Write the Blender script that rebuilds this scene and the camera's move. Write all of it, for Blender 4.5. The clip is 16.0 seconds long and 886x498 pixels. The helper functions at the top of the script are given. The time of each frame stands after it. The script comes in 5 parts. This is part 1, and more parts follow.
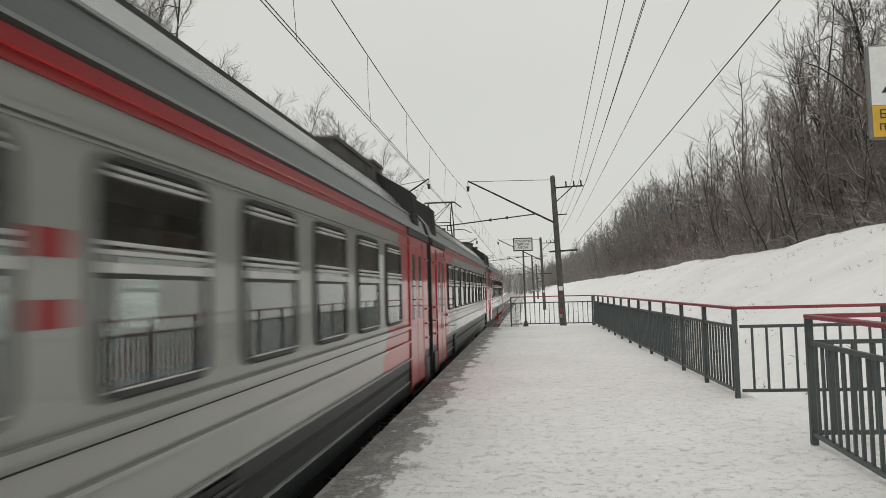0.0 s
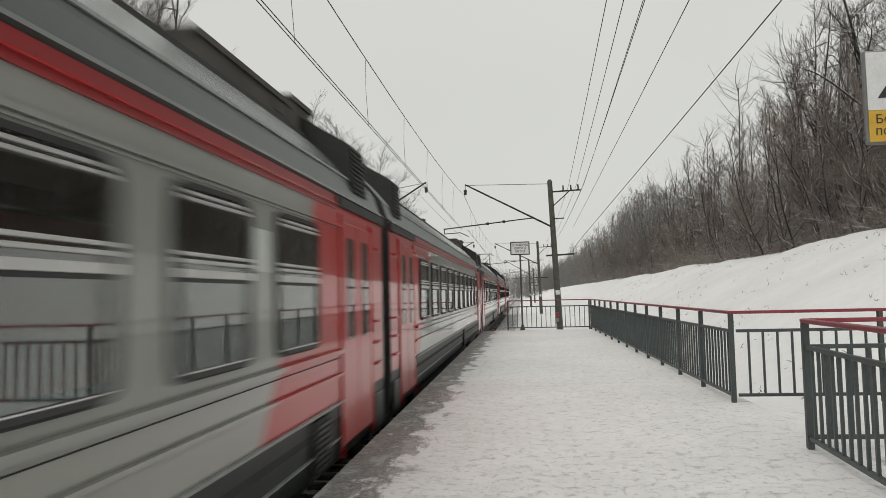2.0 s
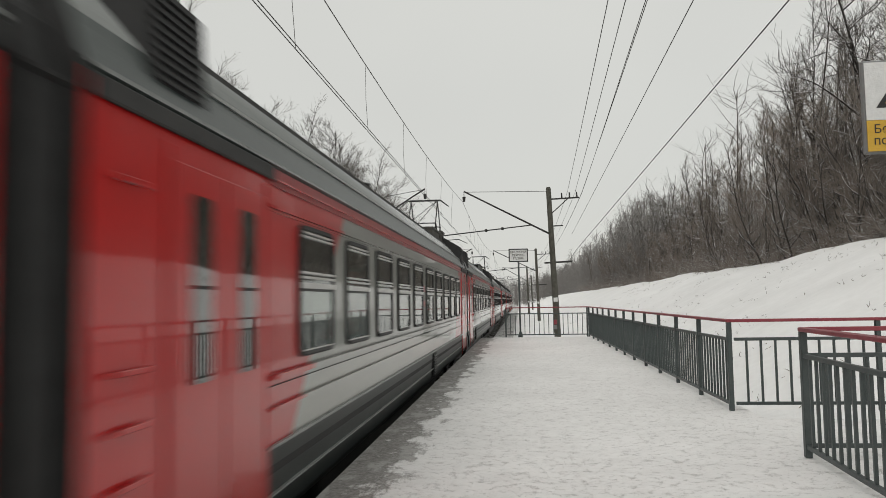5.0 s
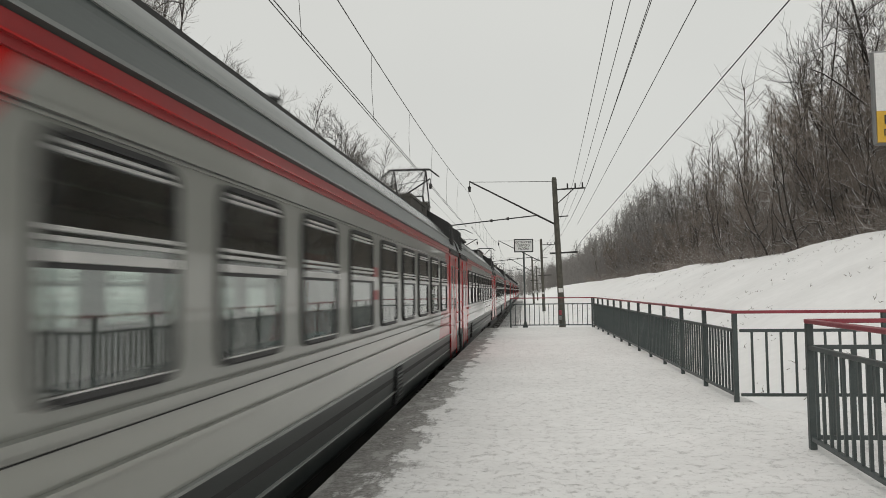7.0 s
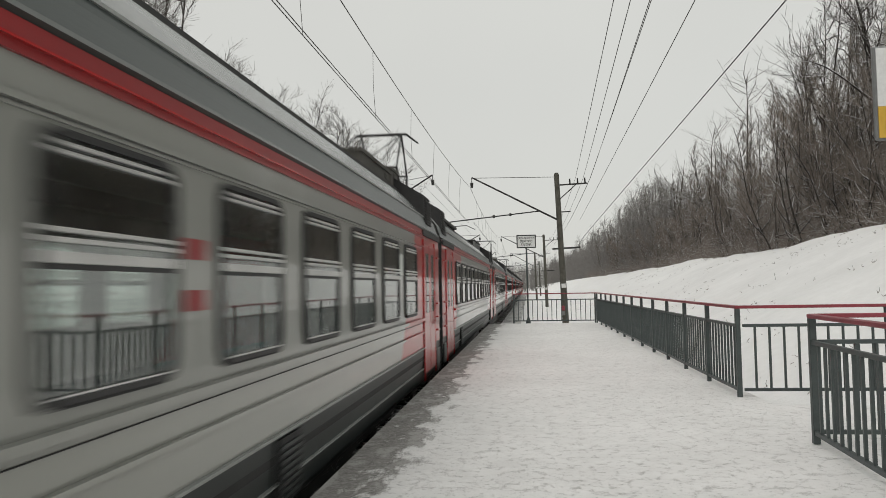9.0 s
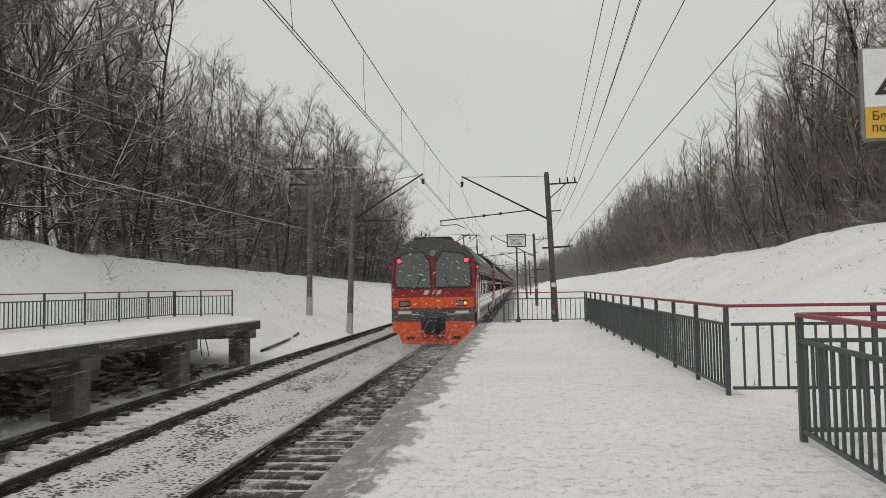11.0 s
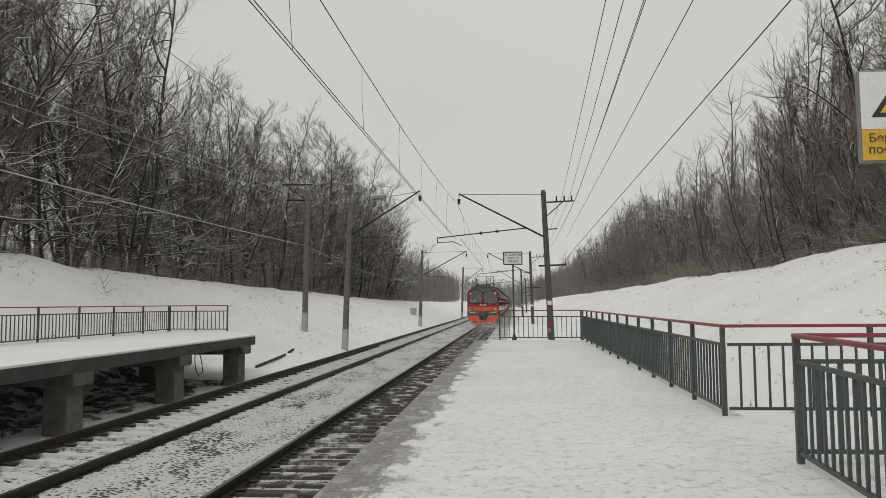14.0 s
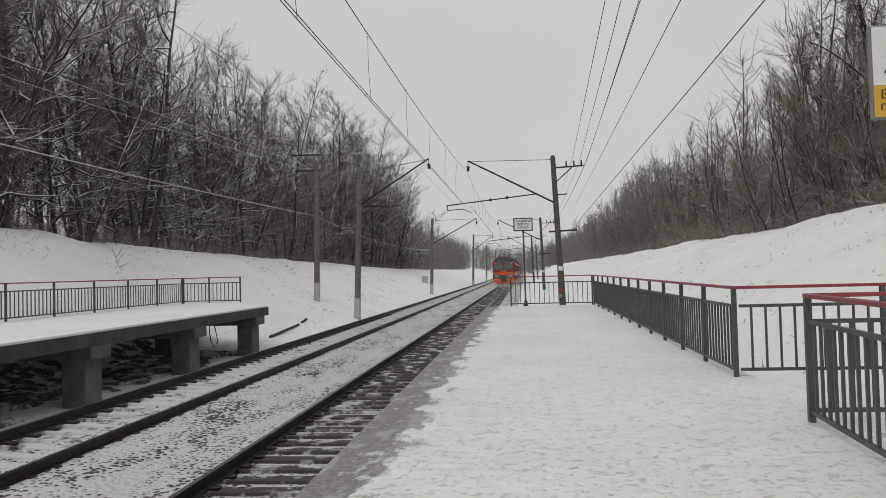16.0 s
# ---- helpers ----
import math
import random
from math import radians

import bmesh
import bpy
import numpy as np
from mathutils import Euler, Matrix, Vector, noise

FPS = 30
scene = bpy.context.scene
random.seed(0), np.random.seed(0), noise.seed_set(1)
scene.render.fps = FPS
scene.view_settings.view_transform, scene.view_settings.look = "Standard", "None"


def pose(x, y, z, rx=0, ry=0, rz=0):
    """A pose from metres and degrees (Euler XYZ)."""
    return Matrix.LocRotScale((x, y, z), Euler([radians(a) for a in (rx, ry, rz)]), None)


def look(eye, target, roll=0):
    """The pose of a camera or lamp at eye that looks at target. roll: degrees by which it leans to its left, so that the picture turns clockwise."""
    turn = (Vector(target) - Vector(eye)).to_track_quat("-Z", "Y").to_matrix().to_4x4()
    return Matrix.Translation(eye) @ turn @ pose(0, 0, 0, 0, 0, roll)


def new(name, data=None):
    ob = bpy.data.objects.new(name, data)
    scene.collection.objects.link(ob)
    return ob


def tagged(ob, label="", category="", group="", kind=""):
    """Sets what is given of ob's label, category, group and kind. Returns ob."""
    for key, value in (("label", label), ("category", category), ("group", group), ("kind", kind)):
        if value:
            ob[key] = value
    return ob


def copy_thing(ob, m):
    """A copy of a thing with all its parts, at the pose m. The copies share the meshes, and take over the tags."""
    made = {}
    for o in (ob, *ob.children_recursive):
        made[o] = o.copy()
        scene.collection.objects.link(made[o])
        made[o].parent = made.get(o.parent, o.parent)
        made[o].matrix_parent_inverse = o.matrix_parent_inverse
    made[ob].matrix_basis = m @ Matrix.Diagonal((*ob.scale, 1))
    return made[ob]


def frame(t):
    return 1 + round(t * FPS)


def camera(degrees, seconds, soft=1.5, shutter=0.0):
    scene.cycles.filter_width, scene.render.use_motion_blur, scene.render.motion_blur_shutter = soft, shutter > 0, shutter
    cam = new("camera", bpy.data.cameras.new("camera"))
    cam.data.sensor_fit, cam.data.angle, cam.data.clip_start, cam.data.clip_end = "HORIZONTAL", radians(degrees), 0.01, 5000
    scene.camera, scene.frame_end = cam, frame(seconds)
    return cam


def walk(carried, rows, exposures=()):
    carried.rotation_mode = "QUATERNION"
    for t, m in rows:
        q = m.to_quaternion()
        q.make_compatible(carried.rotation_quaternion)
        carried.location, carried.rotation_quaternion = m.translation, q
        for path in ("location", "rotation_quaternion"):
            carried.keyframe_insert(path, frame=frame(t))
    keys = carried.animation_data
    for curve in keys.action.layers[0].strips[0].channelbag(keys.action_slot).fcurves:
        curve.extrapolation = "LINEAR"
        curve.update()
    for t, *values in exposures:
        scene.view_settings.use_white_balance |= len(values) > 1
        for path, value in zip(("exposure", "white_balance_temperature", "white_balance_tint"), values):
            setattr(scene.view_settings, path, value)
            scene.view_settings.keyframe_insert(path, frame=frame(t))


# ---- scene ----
cam = camera(61.4, 16.0, soft=0.65, shutter=0.36)

# seconds, eye x y z, degrees turned left, tilted up, leaning
VIEW = [
    (0, 0.017, 0.041, 1.504, 6.256, 3.217, -1.504),
    (0.5, 0.014, 0.032, 1.498, 5.879, 3.182, -1.221),
    (1, 0.016, 0.037, 1.500, 5.828, 3.228, -1.281),
    (1.5, 0.012, 0.032, 1.498, 5.967, 3.347, -1.217),
    (2, 0.014, 0.037, 1.499, 6.016, 3.489, -1.285),
    (2.5, 0.011, 0.034, 1.499, 6.030, 3.579, -1.224),
    (3, 0.013, 0.032, 1.497, 5.940, 3.714, -1.155),
    (3.5, 0.014, 0.036, 1.500, 5.887, 3.871, -1.043),
    (4, 0.011, 0.023, 1.496, 5.804, 4.061, -0.921),
    (6.5, 0.002, 0.027, 1.495, 6.171, 3.498, -0.690),
    (7, 0.001, 0.029, 1.494, 6.272, 3.228, -0.591),
    (7.5, 0.004, 0.030, 1.508, 6.346, 3.110, -0.780),
    (8, 0.008, 0.020, 1.504, 6.483, 3.184, -0.874),
    (8.5, 0.006, 0.014, 1.508, 6.481, 3.115, -0.897),
    (9, 0.004, 0.017, 1.504, 6.483, 2.929, -0.943),
    (11.5, -0.001, 0.006, 1.506, 5.489, 2.829, -0.889),
    (12, -0.004, 0.010, 1.497, 5.342, 2.898, -0.838),
    (12.5, -0.001, 0.020, 1.505, 5.335, 2.835, -0.854),
    (13, -0.009, 0.005, 1.502, 5.153, 2.839, -0.712),
    (13.5, -0.007, 0.014, 1.507, 5.167, 3.442, -0.548),
    (14, -0.006, 0.015, 1.510, 5.430, 4.135, -0.425),
    (14.5, -0.004, 0.009, 1.509, 5.790, 4.143, -0.438),
    (15, -0.004, -0.002, 1.504, 5.936, 3.428, -0.657),
    (15.5, 0.003, -0.006, 1.498, 6.030, 2.475, -1.092),
    (16, -0.000, -0.000, 1.500, 6.267, 1.684, -1.500),
]


def view(x, y, z, turn, tilt, lean):
    a, b = radians(turn), radians(tilt)
    eye = Vector((x, y, z))
    return look(eye, eye + Vector((-math.sin(a) * math.cos(b), math.cos(a) * math.cos(b), math.sin(b))), lean)


walk(cam, [(r[0], view(*r[1:])) for r in VIEW], exposures=[(0.0, 0.13), (9.2, 0.13), (11.3, 0.01), (13.0, 0.0), (16.0, -0.05)])

# ---- sky and sun: a closed winter overcast ----
SUN_UP, SUN_TURN = 48.0, 200.0
world = bpy.data.worlds.new("overcast_sky")
scene.world = world
world.use_nodes = True
wn, wl = world.node_tree.nodes, world.node_tree.links
wn.clear()
sky = wn.new("ShaderNodeTexSky")
sky.sky_type, sky.sun_disc = "NISHITA", False
sky.sun_elevation, sky.sun_rotation = radians(SUN_UP), radians(SUN_TURN)
sky.dust_density, sky.air_density = 4.0, 1.0
dim = wn.new("ShaderNodeVectorMath")
dim.operation = "SCALE"
dim.inputs["Scale"].default_value = 0.1
wl.new(sky.outputs[0], dim.inputs[0])
wcoord = wn.new("ShaderNodeTexCoord")
cloud = wn.new("ShaderNodeTexNoise")
cloud.inputs["Scale"].default_value, cloud.inputs["Detail"].default_value = 1.6, 3.0
wl.new(wcoord.outputs["Generated"], cloud.inputs["Vector"])
ramp = wn.new("ShaderNodeValToRGB")
ramp.color_ramp.elements[0].position, ramp.color_ramp.elements[1].position = 0.3, 0.7
ramp.color_ramp.elements[0].color = (0.587, 0.588, 0.556, 1)
ramp.color_ramp.elements[1].color = (0.647, 0.648, 0.610, 1)
wl.new(cloud.outputs[0], ramp.inputs[0])
wmix = wn.new("ShaderNodeMix")
wmix.data_type = "RGBA"
wmix.inputs["Factor"].default_value = 0.93
wl.new(dim.outputs[0], wmix.inputs["A"])
wl.new(ramp.outputs[0], wmix.inputs["B"])
back = wn.new("ShaderNodeBackground")
back.inputs["Strength"].default_value = 1.0
wl.new(wmix.outputs["Result"], back.inputs["Color"])
wout = wn.new("ShaderNodeOutputWorld")
wl.new(back.outputs[0], wout.inputs[0])

sun_data = bpy.data.lights.new("sun", "SUN")
sun_data.energy, sun_data.angle, sun_data.color = 0.75, radians(30), (1.0, 0.97, 0.93)
sun = new("sun", sun_data)
sun_way = Vector((math.sin(radians(SUN_TURN)) * math.cos(radians(SUN_UP)), math.cos(radians(SUN_TURN)) * math.cos(radians(SUN_UP)), math.sin(radians(SUN_UP))))
sun.matrix_world = look(sun_way * 60, (0, 0, 0))


# ---- materials ----
def nodes_of(name):
    m = bpy.data.materials.new(name)
    m.use_nodes = True
    n, l = m.node_tree.nodes, m.node_tree.links
    return m, n, l, n["Principled BSDF"]


def coords(n, l, scale=1.0, stretch=(1, 1, 1)):
    c = n.new("ShaderNodeTexCoord")
    mp = n.new("ShaderNodeMapping")
    mp.inputs["Scale"].default_value = [scale * s for s in stretch]
    l.new(c.outputs["Object"], mp.inputs["Vector"])
    return mp.outputs[0]


def noise_of(n, l, vec, scale, detail=4.0, rough=0.55):
    t = n.new("ShaderNodeTexNoise")
    t.inputs["Scale"].default_value, t.inputs["Detail"].default_value = scale, detail
    t.inputs["Roughness"].default_value = rough
    l.new(vec, t.inputs["Vector"])
    return t.outputs[0]


def band(n, l, value, lo, hi):
    r = n.new("ShaderNodeMapRange")
    r.inputs["From Min"].default_value, r.inputs["From Max"].default_value = lo, hi
    l.new(value, r.inputs["Value"])
    return r.outputs[0]


def math_of(n, l, op, a, b):
    m = n.new("ShaderNodeMath")
    m.operation = op
    for s, v in zip(m.inputs, (a, b)):
        if isinstance(v, (int, float)):
            s.default_value = v
        else:
            l.new(v, s)
    return m.outputs[0]


def mix_of(n, l, fac, a, b):
    m = n.new("ShaderNodeMix")
    m.data_type = "RGBA"
    if isinstance(fac, (int, float)):
        m.inputs["Factor"].default_value = fac
    else:
        l.new(fac, m.inputs["Factor"])
    for key, v in (("A", a), ("B", b)):
        if isinstance(v, tuple):
            m.inputs[key].default_value = (*v[:3], 1)
        else:
            l.new(v, m.inputs[key])
    return m.outputs["Result"]


def bump_of(n, l, b, height, strength, distance=0.02):
    bp = n.new("ShaderNodeBump")
    bp.inputs["Strength"].default_value, bp.inputs["Distance"].default_value = strength, distance
    l.new(height, bp.inputs["Height"])
    l.new(bp.outputs[0], b.inputs["Normal"])


def plain(name, a, b, scale=6.0, rough=0.6, metal=0.0, bump=0.15, stretch=(1, 1, 1), grain=60.0):
    """Two colours mixed by a broad and a fine noise, with fine relief."""
    m, n, l, s = nodes_of(name)
    v = coords(n, l, 1.0, stretch)
    big, fine = noise_of(n, l, v, scale), noise_of(n, l, v, grain, 2.0)
    f = band(n, l, math_of(n, l, "ADD", big, math_of(n, l, "MULTIPLY", fine, 0.5)), 0.5, 1.0)
    l.new(mix_of(n, l, f, a, b), s.inputs["Base Color"])
    s.inputs["Roughness"].default_value, s.inputs["Metallic"].default_value = rough, metal
    bump_of(n, l, s, fine, bump, 0.01)
    return m


M = {}
M["fence_green"] = plain("fence_green", (0.040, 0.052, 0.052), (0.065, 0.08, 0.078), rough=0.45)
M["fence_red"] = plain("fence_red", (0.20, 0.022, 0.035), (0.29, 0.05, 0.065), rough=0.4)
M["concrete"] = plain("concrete", (0.09, 0.086, 0.08), (0.22, 0.21, 0.195), scale=3.0, rough=0.9, bump=0.5)
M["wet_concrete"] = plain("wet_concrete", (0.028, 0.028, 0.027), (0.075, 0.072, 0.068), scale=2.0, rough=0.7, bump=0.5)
M["trestle"] = plain("trestle", (0.06, 0.058, 0.053), (0.155, 0.15, 0.138), scale=2.5, rough=0.9, bump=0.5)
M["pole_concrete"] = plain("pole_concrete", (0.055, 0.055, 0.045), (0.12, 0.115, 0.095), scale=5.0, rough=0.9, bump=0.5)
M["pole_pale"] = plain("pole_pale", (0.10, 0.094, 0.08), (0.19, 0.18, 0.155), scale=5.0, rough=0.9, bump=0.5)
M["pole_foot"] = plain("pole_foot", (0.32, 0.31, 0.30), (0.5, 0.49, 0.47), scale=8.0, rough=0.9)
M["dark_steel"] = plain("dark_steel", (0.02, 0.02, 0.02), (0.05, 0.048, 0.045), rough=0.6, metal=0.3)
M["wire"] = plain("wire", (0.05, 0.05, 0.048), (0.10, 0.10, 0.097), rough=0.6)
M["pale_wire"] = plain("pale_wire", (0.30, 0.30, 0.29), (0.55, 0.55, 0.54), rough=0.8)
M["rail_steel"] = plain("rail_steel", (0.014, 0.012, 0.011), (0.035, 0.027, 0.022), rough=0.5, metal=0.3)
M["rail_top"] = plain("rail_top", (0.12, 0.12, 0.12), (0.25, 0.25, 0.25), rough=0.3, metal=0.8)
M["old_timber"] = plain("old_timber", (0.018, 0.016, 0.014), (0.05, 0.045, 0.04), rough=0.9, bump=0.5)
M["rubber"] = plain("rubber", (0.012, 0.012, 0.012), (0.025, 0.025, 0.025), rough=0.7)
# Paler than the cove, with the sky's sheen put into the base colour.
M["roof_paint"] = plain("roof_paint", (0.16, 0.172, 0.166), (0.25, 0.262, 0.255), scale=1.5, rough=0.25, bump=0.05, stretch=(1, 0.2, 1))
M["roof_cove"] = plain("roof_cove", (0.032, 0.042, 0.039), (0.062, 0.075, 0.070), scale=1.5, rough=0.35, bump=0.05, stretch=(1, 0.2, 1))
M["roof_cove"].node_tree.nodes["Principled BSDF"].inputs["Specular IOR Level"].default_value = 0.35
M["roof_gear"] = plain("roof_gear", (0.012, 0.012, 0.012), (0.04, 0.04, 0.038), rough=0.7)
M["skirt_paint"] = plain("skirt_paint", (0.012, 0.017, 0.016), (0.026, 0.032, 0.030), rough=0.4, bump=0.05)
M["molding"] = plain("molding", (0.22, 0.23, 0.22), (0.30, 0.31, 0.30), rough=0.4, bump=0.05)
M["silver"] = plain("silver", (0.5, 0.5, 0.49), (0.68, 0.68, 0.66), rough=0.3, metal=0.5, bump=0.03)
M["paper"] = plain("paper", (0.48, 0.51, 0.48), (0.62, 0.64, 0.61), rough=0.8)
M["door_red"] = plain("door_red", (0.38, 0.006, 0.006), (0.46, 0.008, 0.008), rough=0.3, bump=0.03)
M["door_red"].node_tree.nodes["Principled BSDF"].inputs["Coat Weight"].default_value = 0.85
M["door_red"].node_tree.nodes["Principled BSDF"].inputs["Coat IOR"].default_value = 1.42
M["door_red"].node_tree.nodes["Principled BSDF"].inputs["Specular IOR Level"].default_value = 0.25
M["roof_box"] = plain("roof_box", (0.035, 0.033, 0.028), (0.075, 0.07, 0.06), scale=2.0, rough=0.75, bump=0.1)
M["cab_red"] = plain("cab_red", (0.22, 0.012, 0.012), (0.30, 0.022, 0.02), rough=0.35, bump=0.03)
M["cab_orange"] = plain("cab_orange", (0.62, 0.07, 0.02), (0.78, 0.12, 0.03), rough=0.45, bump=0.03)
M["cab_grey"] = plain("cab_grey", (0.05, 0.052, 0.05), (0.085, 0.087, 0.083), rough=0.5, bump=0.05)
M["white_paint"] = plain("white_paint", (0.62, 0.63, 0.62), (0.76, 0.77, 0.76), rough=0.5)
M["yellow_paint"] = plain("yellow_paint", (0.55, 0.33, 0.03), (0.66, 0.41, 0.05), rough=0.5)
M["black_paint"] = plain("black_paint", (0.012, 0.012, 0.012), (0.03, 0.03, 0.03), rough=0.5)
M["sign_grey"] = plain("sign_grey", (0.16, 0.165, 0.165), (0.22, 0.225, 0.22), rough=0.5)
M["stripe_red"] = plain("stripe_red", (0.21, 0.008, 0.010), (0.28, 0.014, 0.015), rough=0.35, bump=0.03)


def glass(name, ior, tint):
    m, n, l, s = nodes_of(name)
    s.inputs["Base Color"].default_value = (*tint, 1)
    s.inputs["Roughness"].default_value = 0.03
    s.inputs["IOR"].default_value = ior
    v = coords(n, l, 1.0)
    bump_of(n, l, s, noise_of(n, l, v, 1.2, 1.0), 0.05, 0.02)
    return m


M["glass"] = glass("door_glass", 3.1, (0.018, 0.024, 0.021))


def clear_glass(name, ior, tint):
    m = glass(name, ior, tint)
    m.node_tree.nodes["Principled BSDF"].inputs["Transmission Weight"].default_value = 1.0
    return m


M["train_glass"] = clear_glass("saloon_glass", 1.95, (0.80, 0.90, 0.85))
M["cab_glass"] = glass("cab_glass", 1.9, (0.05, 0.062, 0.056))


def lamp_glow(name, colour, strength):
    m, n, l, s = nodes_of(name)
    s.inputs["Base Color"].default_value = (*colour, 1)
    s.inputs["Emission Color"].default_value = (*colour, 1)
    s.inputs["Emission Strength"].default_value = strength
    return m


M["tail_lamp"] = lamp_glow("tail_lamp", (1.0, 0.04, 0.05), 2.5)
M["marker_lamp"] = lamp_glow("marker_lamp", (1.0, 0.28, 0.03), 2.0)


def livery():
    """Grey car sides, lighter under the waist, with red ends behind a slanting edge."""
    m, n, l, s = nodes_of("livery")
    c = n.new("ShaderNodeTexCoord")
    sep = n.new("ShaderNodeSeparateXYZ")
    l.new(c.outputs["Object"], sep.inputs[0])
    y, z = sep.outputs["Y"], sep.outputs["Z"]
    front = band(n, l, math_of(n, l, "SUBTRACT", y, math_of(n, l, "MULTIPLY", math_of(n, l, "SUBTRACT", z, 2.45), 0.75)), 6.97, 6.99)
    rear = band(n, l, math_of(n, l, "SUBTRACT", y, math_of(n, l, "MULTIPLY", math_of(n, l, "SUBTRACT", z, 2.60), 0.95)), -7.04, -7.06)
    red = math_of(n, l, "MAXIMUM", front, rear)
    v = coords(n, l, 1.0, (1, 0.25, 1))
    dirt = noise_of(n, l, v, 1.8, 5.0)
    upper = mix_of(n, l, band(n, l, dirt, 0.3, 0.75), (0.28, 0.285, 0.262), (0.235, 0.24, 0.22))
    lower = mix_of(n, l, band(n, l, dirt, 0.3, 0.75), (0.315, 0.32, 0.29), (0.26, 0.265, 0.24))
    grey = mix_of(n, l, band(n, l, z, 2.02, 2.03), lower, upper)
    redc = mix_of(n, l, band(n, l, dirt, 0.3, 0.75), (0.46, 0.008, 0.008), (0.38, 0.006, 0.006))
    l.new(mix_of(n, l, red, grey, redc), s.inputs["Base Color"])
    s.inputs["Roughness"].default_value = 0.3
    s.inputs["Coat Weight"].default_value, s.inputs["Coat Roughness"].default_value, s.inputs["Coat IOR"].default_value = 0.85, 0.05, 1.42
    s.inputs["Specular IOR Level"].default_value = 0.25
    bump_of(n, l, s, noise_of(n, l, coords(n, l, 1.0, (1, 0.5, 1)), 2.5, 2.0), 0.12, 0.02)
    return m


M["livery"] = livery()


def snow(name, lo, hi, footprints=0.0, strip=False, relief=0.03):
    m, n, l, s = nodes_of(name)
    v = coords(n, l)
    big, mid, fine = noise_of(n, l, v, 0.35, 4.0), noise_of(n, l, v, 3.0, 5.0), noise_of(n, l, v, 45.0, 3.0)
    col = mix_of(n, l, band(n, l, math_of(n, l, "ADD", big, math_of(n, l, "MULTIPLY", mid, 0.6)), 0.55, 1.05), lo, hi)
    height = math_of(n, l, "ADD", mid, math_of(n, l, "MULTIPLY", fine, 0.25))
    if footprints:
        prints = noise_of(n, l, v, 7.5, 6.0, 0.7)
        dents = band(n, l, prints, 0.56, 0.66)
        col = mix_of(n, l, math_of(n, l, "MULTIPLY", dents, 0.46), col, (0.46, 0.45, 0.435))
        height = math_of(n, l, "SUBTRACT", height, math_of(n, l, "MULTIPLY", dents, 0.7 * footprints))
        specks = band(n, l, noise_of(n, l, v, 17.0, 4.0, 0.7), 0.58, 0.68)
        col = mix_of(n, l, math_of(n, l, "MULTIPLY", specks, 0.4), col, (0.38, 0.37, 0.355))
        height = math_of(n, l, "SUBTRACT", height, math_of(n, l, "MULTIPLY", specks, 0.5))
    if strip:
        # bare wet concrete along the platform's edge, with a torn border
        c = n.new("ShaderNodeTexCoord")
        sep = n.new("ShaderNodeSeparateXYZ")
        l.new(c.outputs["Object"], sep.inputs[0])
        torn = noise_of(n, l, coords(n, l, 1.0, (1.0, 0.55, 1)), 3.2, 6.0, 0.65)
        edge = math_of(n, l, "SUBTRACT", sep.outputs["X"], math_of(n, l, "MULTIPLY", math_of(n, l, "SUBTRACT", torn, 0.5), 1.7))
        cover = band(n, l, edge, -1.22, -1.06)
        bare = mix_of(n, l, band(n, l, noise_of(n, l, v, 26.0, 4.0), 0.3, 0.7), (0.19, 0.182, 0.17), (0.35, 0.34, 0.325))
        frost = band(n, l, torn, 0.52, 0.60)
        bare = mix_of(n, l, math_of(n, l, "MULTIPLY", frost, 0.6), bare, (0.5, 0.49, 0.48))
        col = mix_of(n, l, cover, bare, col)
        height = math_of(n, l, "ADD", height, math_of(n, l, "MULTIPLY", cover, 0.8))
    l.new(col, s.inputs["Base Color"])
    s.inputs["Roughness"].default_value = 0.85
    bump_of(n, l, s, height, 0.7, relief)
    return m


M["snow"] = snow("snow", (0.84, 0.84, 0.835), (0.94, 0.94, 0.935), relief=0.08)
M["trodden_snow"] = snow("trodden_snow", (0.76, 0.755, 0.745), (0.88, 0.875, 0.865), footprints=0.55, strip=True)


def ballast():
    m, n, l, s = nodes_of("snowy_ballast")
    v = coords(n, l)
    vor = n.new("ShaderNodeTexVoronoi")
    vor.inputs["Scale"].default_value = 12.0
    l.new(v, vor.inputs["Vector"])
    patch = noise_of(n, l, coords(n, l, 1.0, (1.0, 0.3, 1)), 1.3, 6.0, 0.7)
    stone = mix_of(n, l, vor.outputs["Color"], (0.02, 0.019, 0.018), (0.10, 0.095, 0.09))
    cover = band(n, l, math_of(n, l, "ADD", math_of(n, l, "MULTIPLY", patch, 1.5), math_of(n, l, "MULTIPLY", vor.outputs["Distance"], 0.8)), 0.92, 1.06)
    l.new(mix_of(n, l, cover, stone, (0.60, 0.595, 0.585)), s.inputs["Base Color"])
    s.inputs["Roughness"].default_value = 0.9
    bump_of(n, l, s, vor.outputs["Distance"], 0.8, 0.05)
    return m


M["ballast"] = ballast()


def soil():
    """Dark rubble with scraps of snow."""
    m, n, l, s = nodes_of("soil")
    v = coords(n, l)
    lumps = noise_of(n, l, v, 7.0, 6.0, 0.7)
    scraps = noise_of(n, l, v, 1.7, 6.0, 0.7)
    earth = mix_of(n, l, band(n, l, lumps, 0.35, 0.7), (0.05, 0.046, 0.042), (0.24, 0.225, 0.21))
    l.new(mix_of(n, l, band(n, l, scraps, 0.49, 0.56), earth, (0.7, 0.7, 0.69)), s.inputs["Base Color"])
    s.inputs["Roughness"].default_value = 0.95
    bump_of(n, l, s, lumps, 1.0, 0.1)
    return m


M["soil"] = soil()


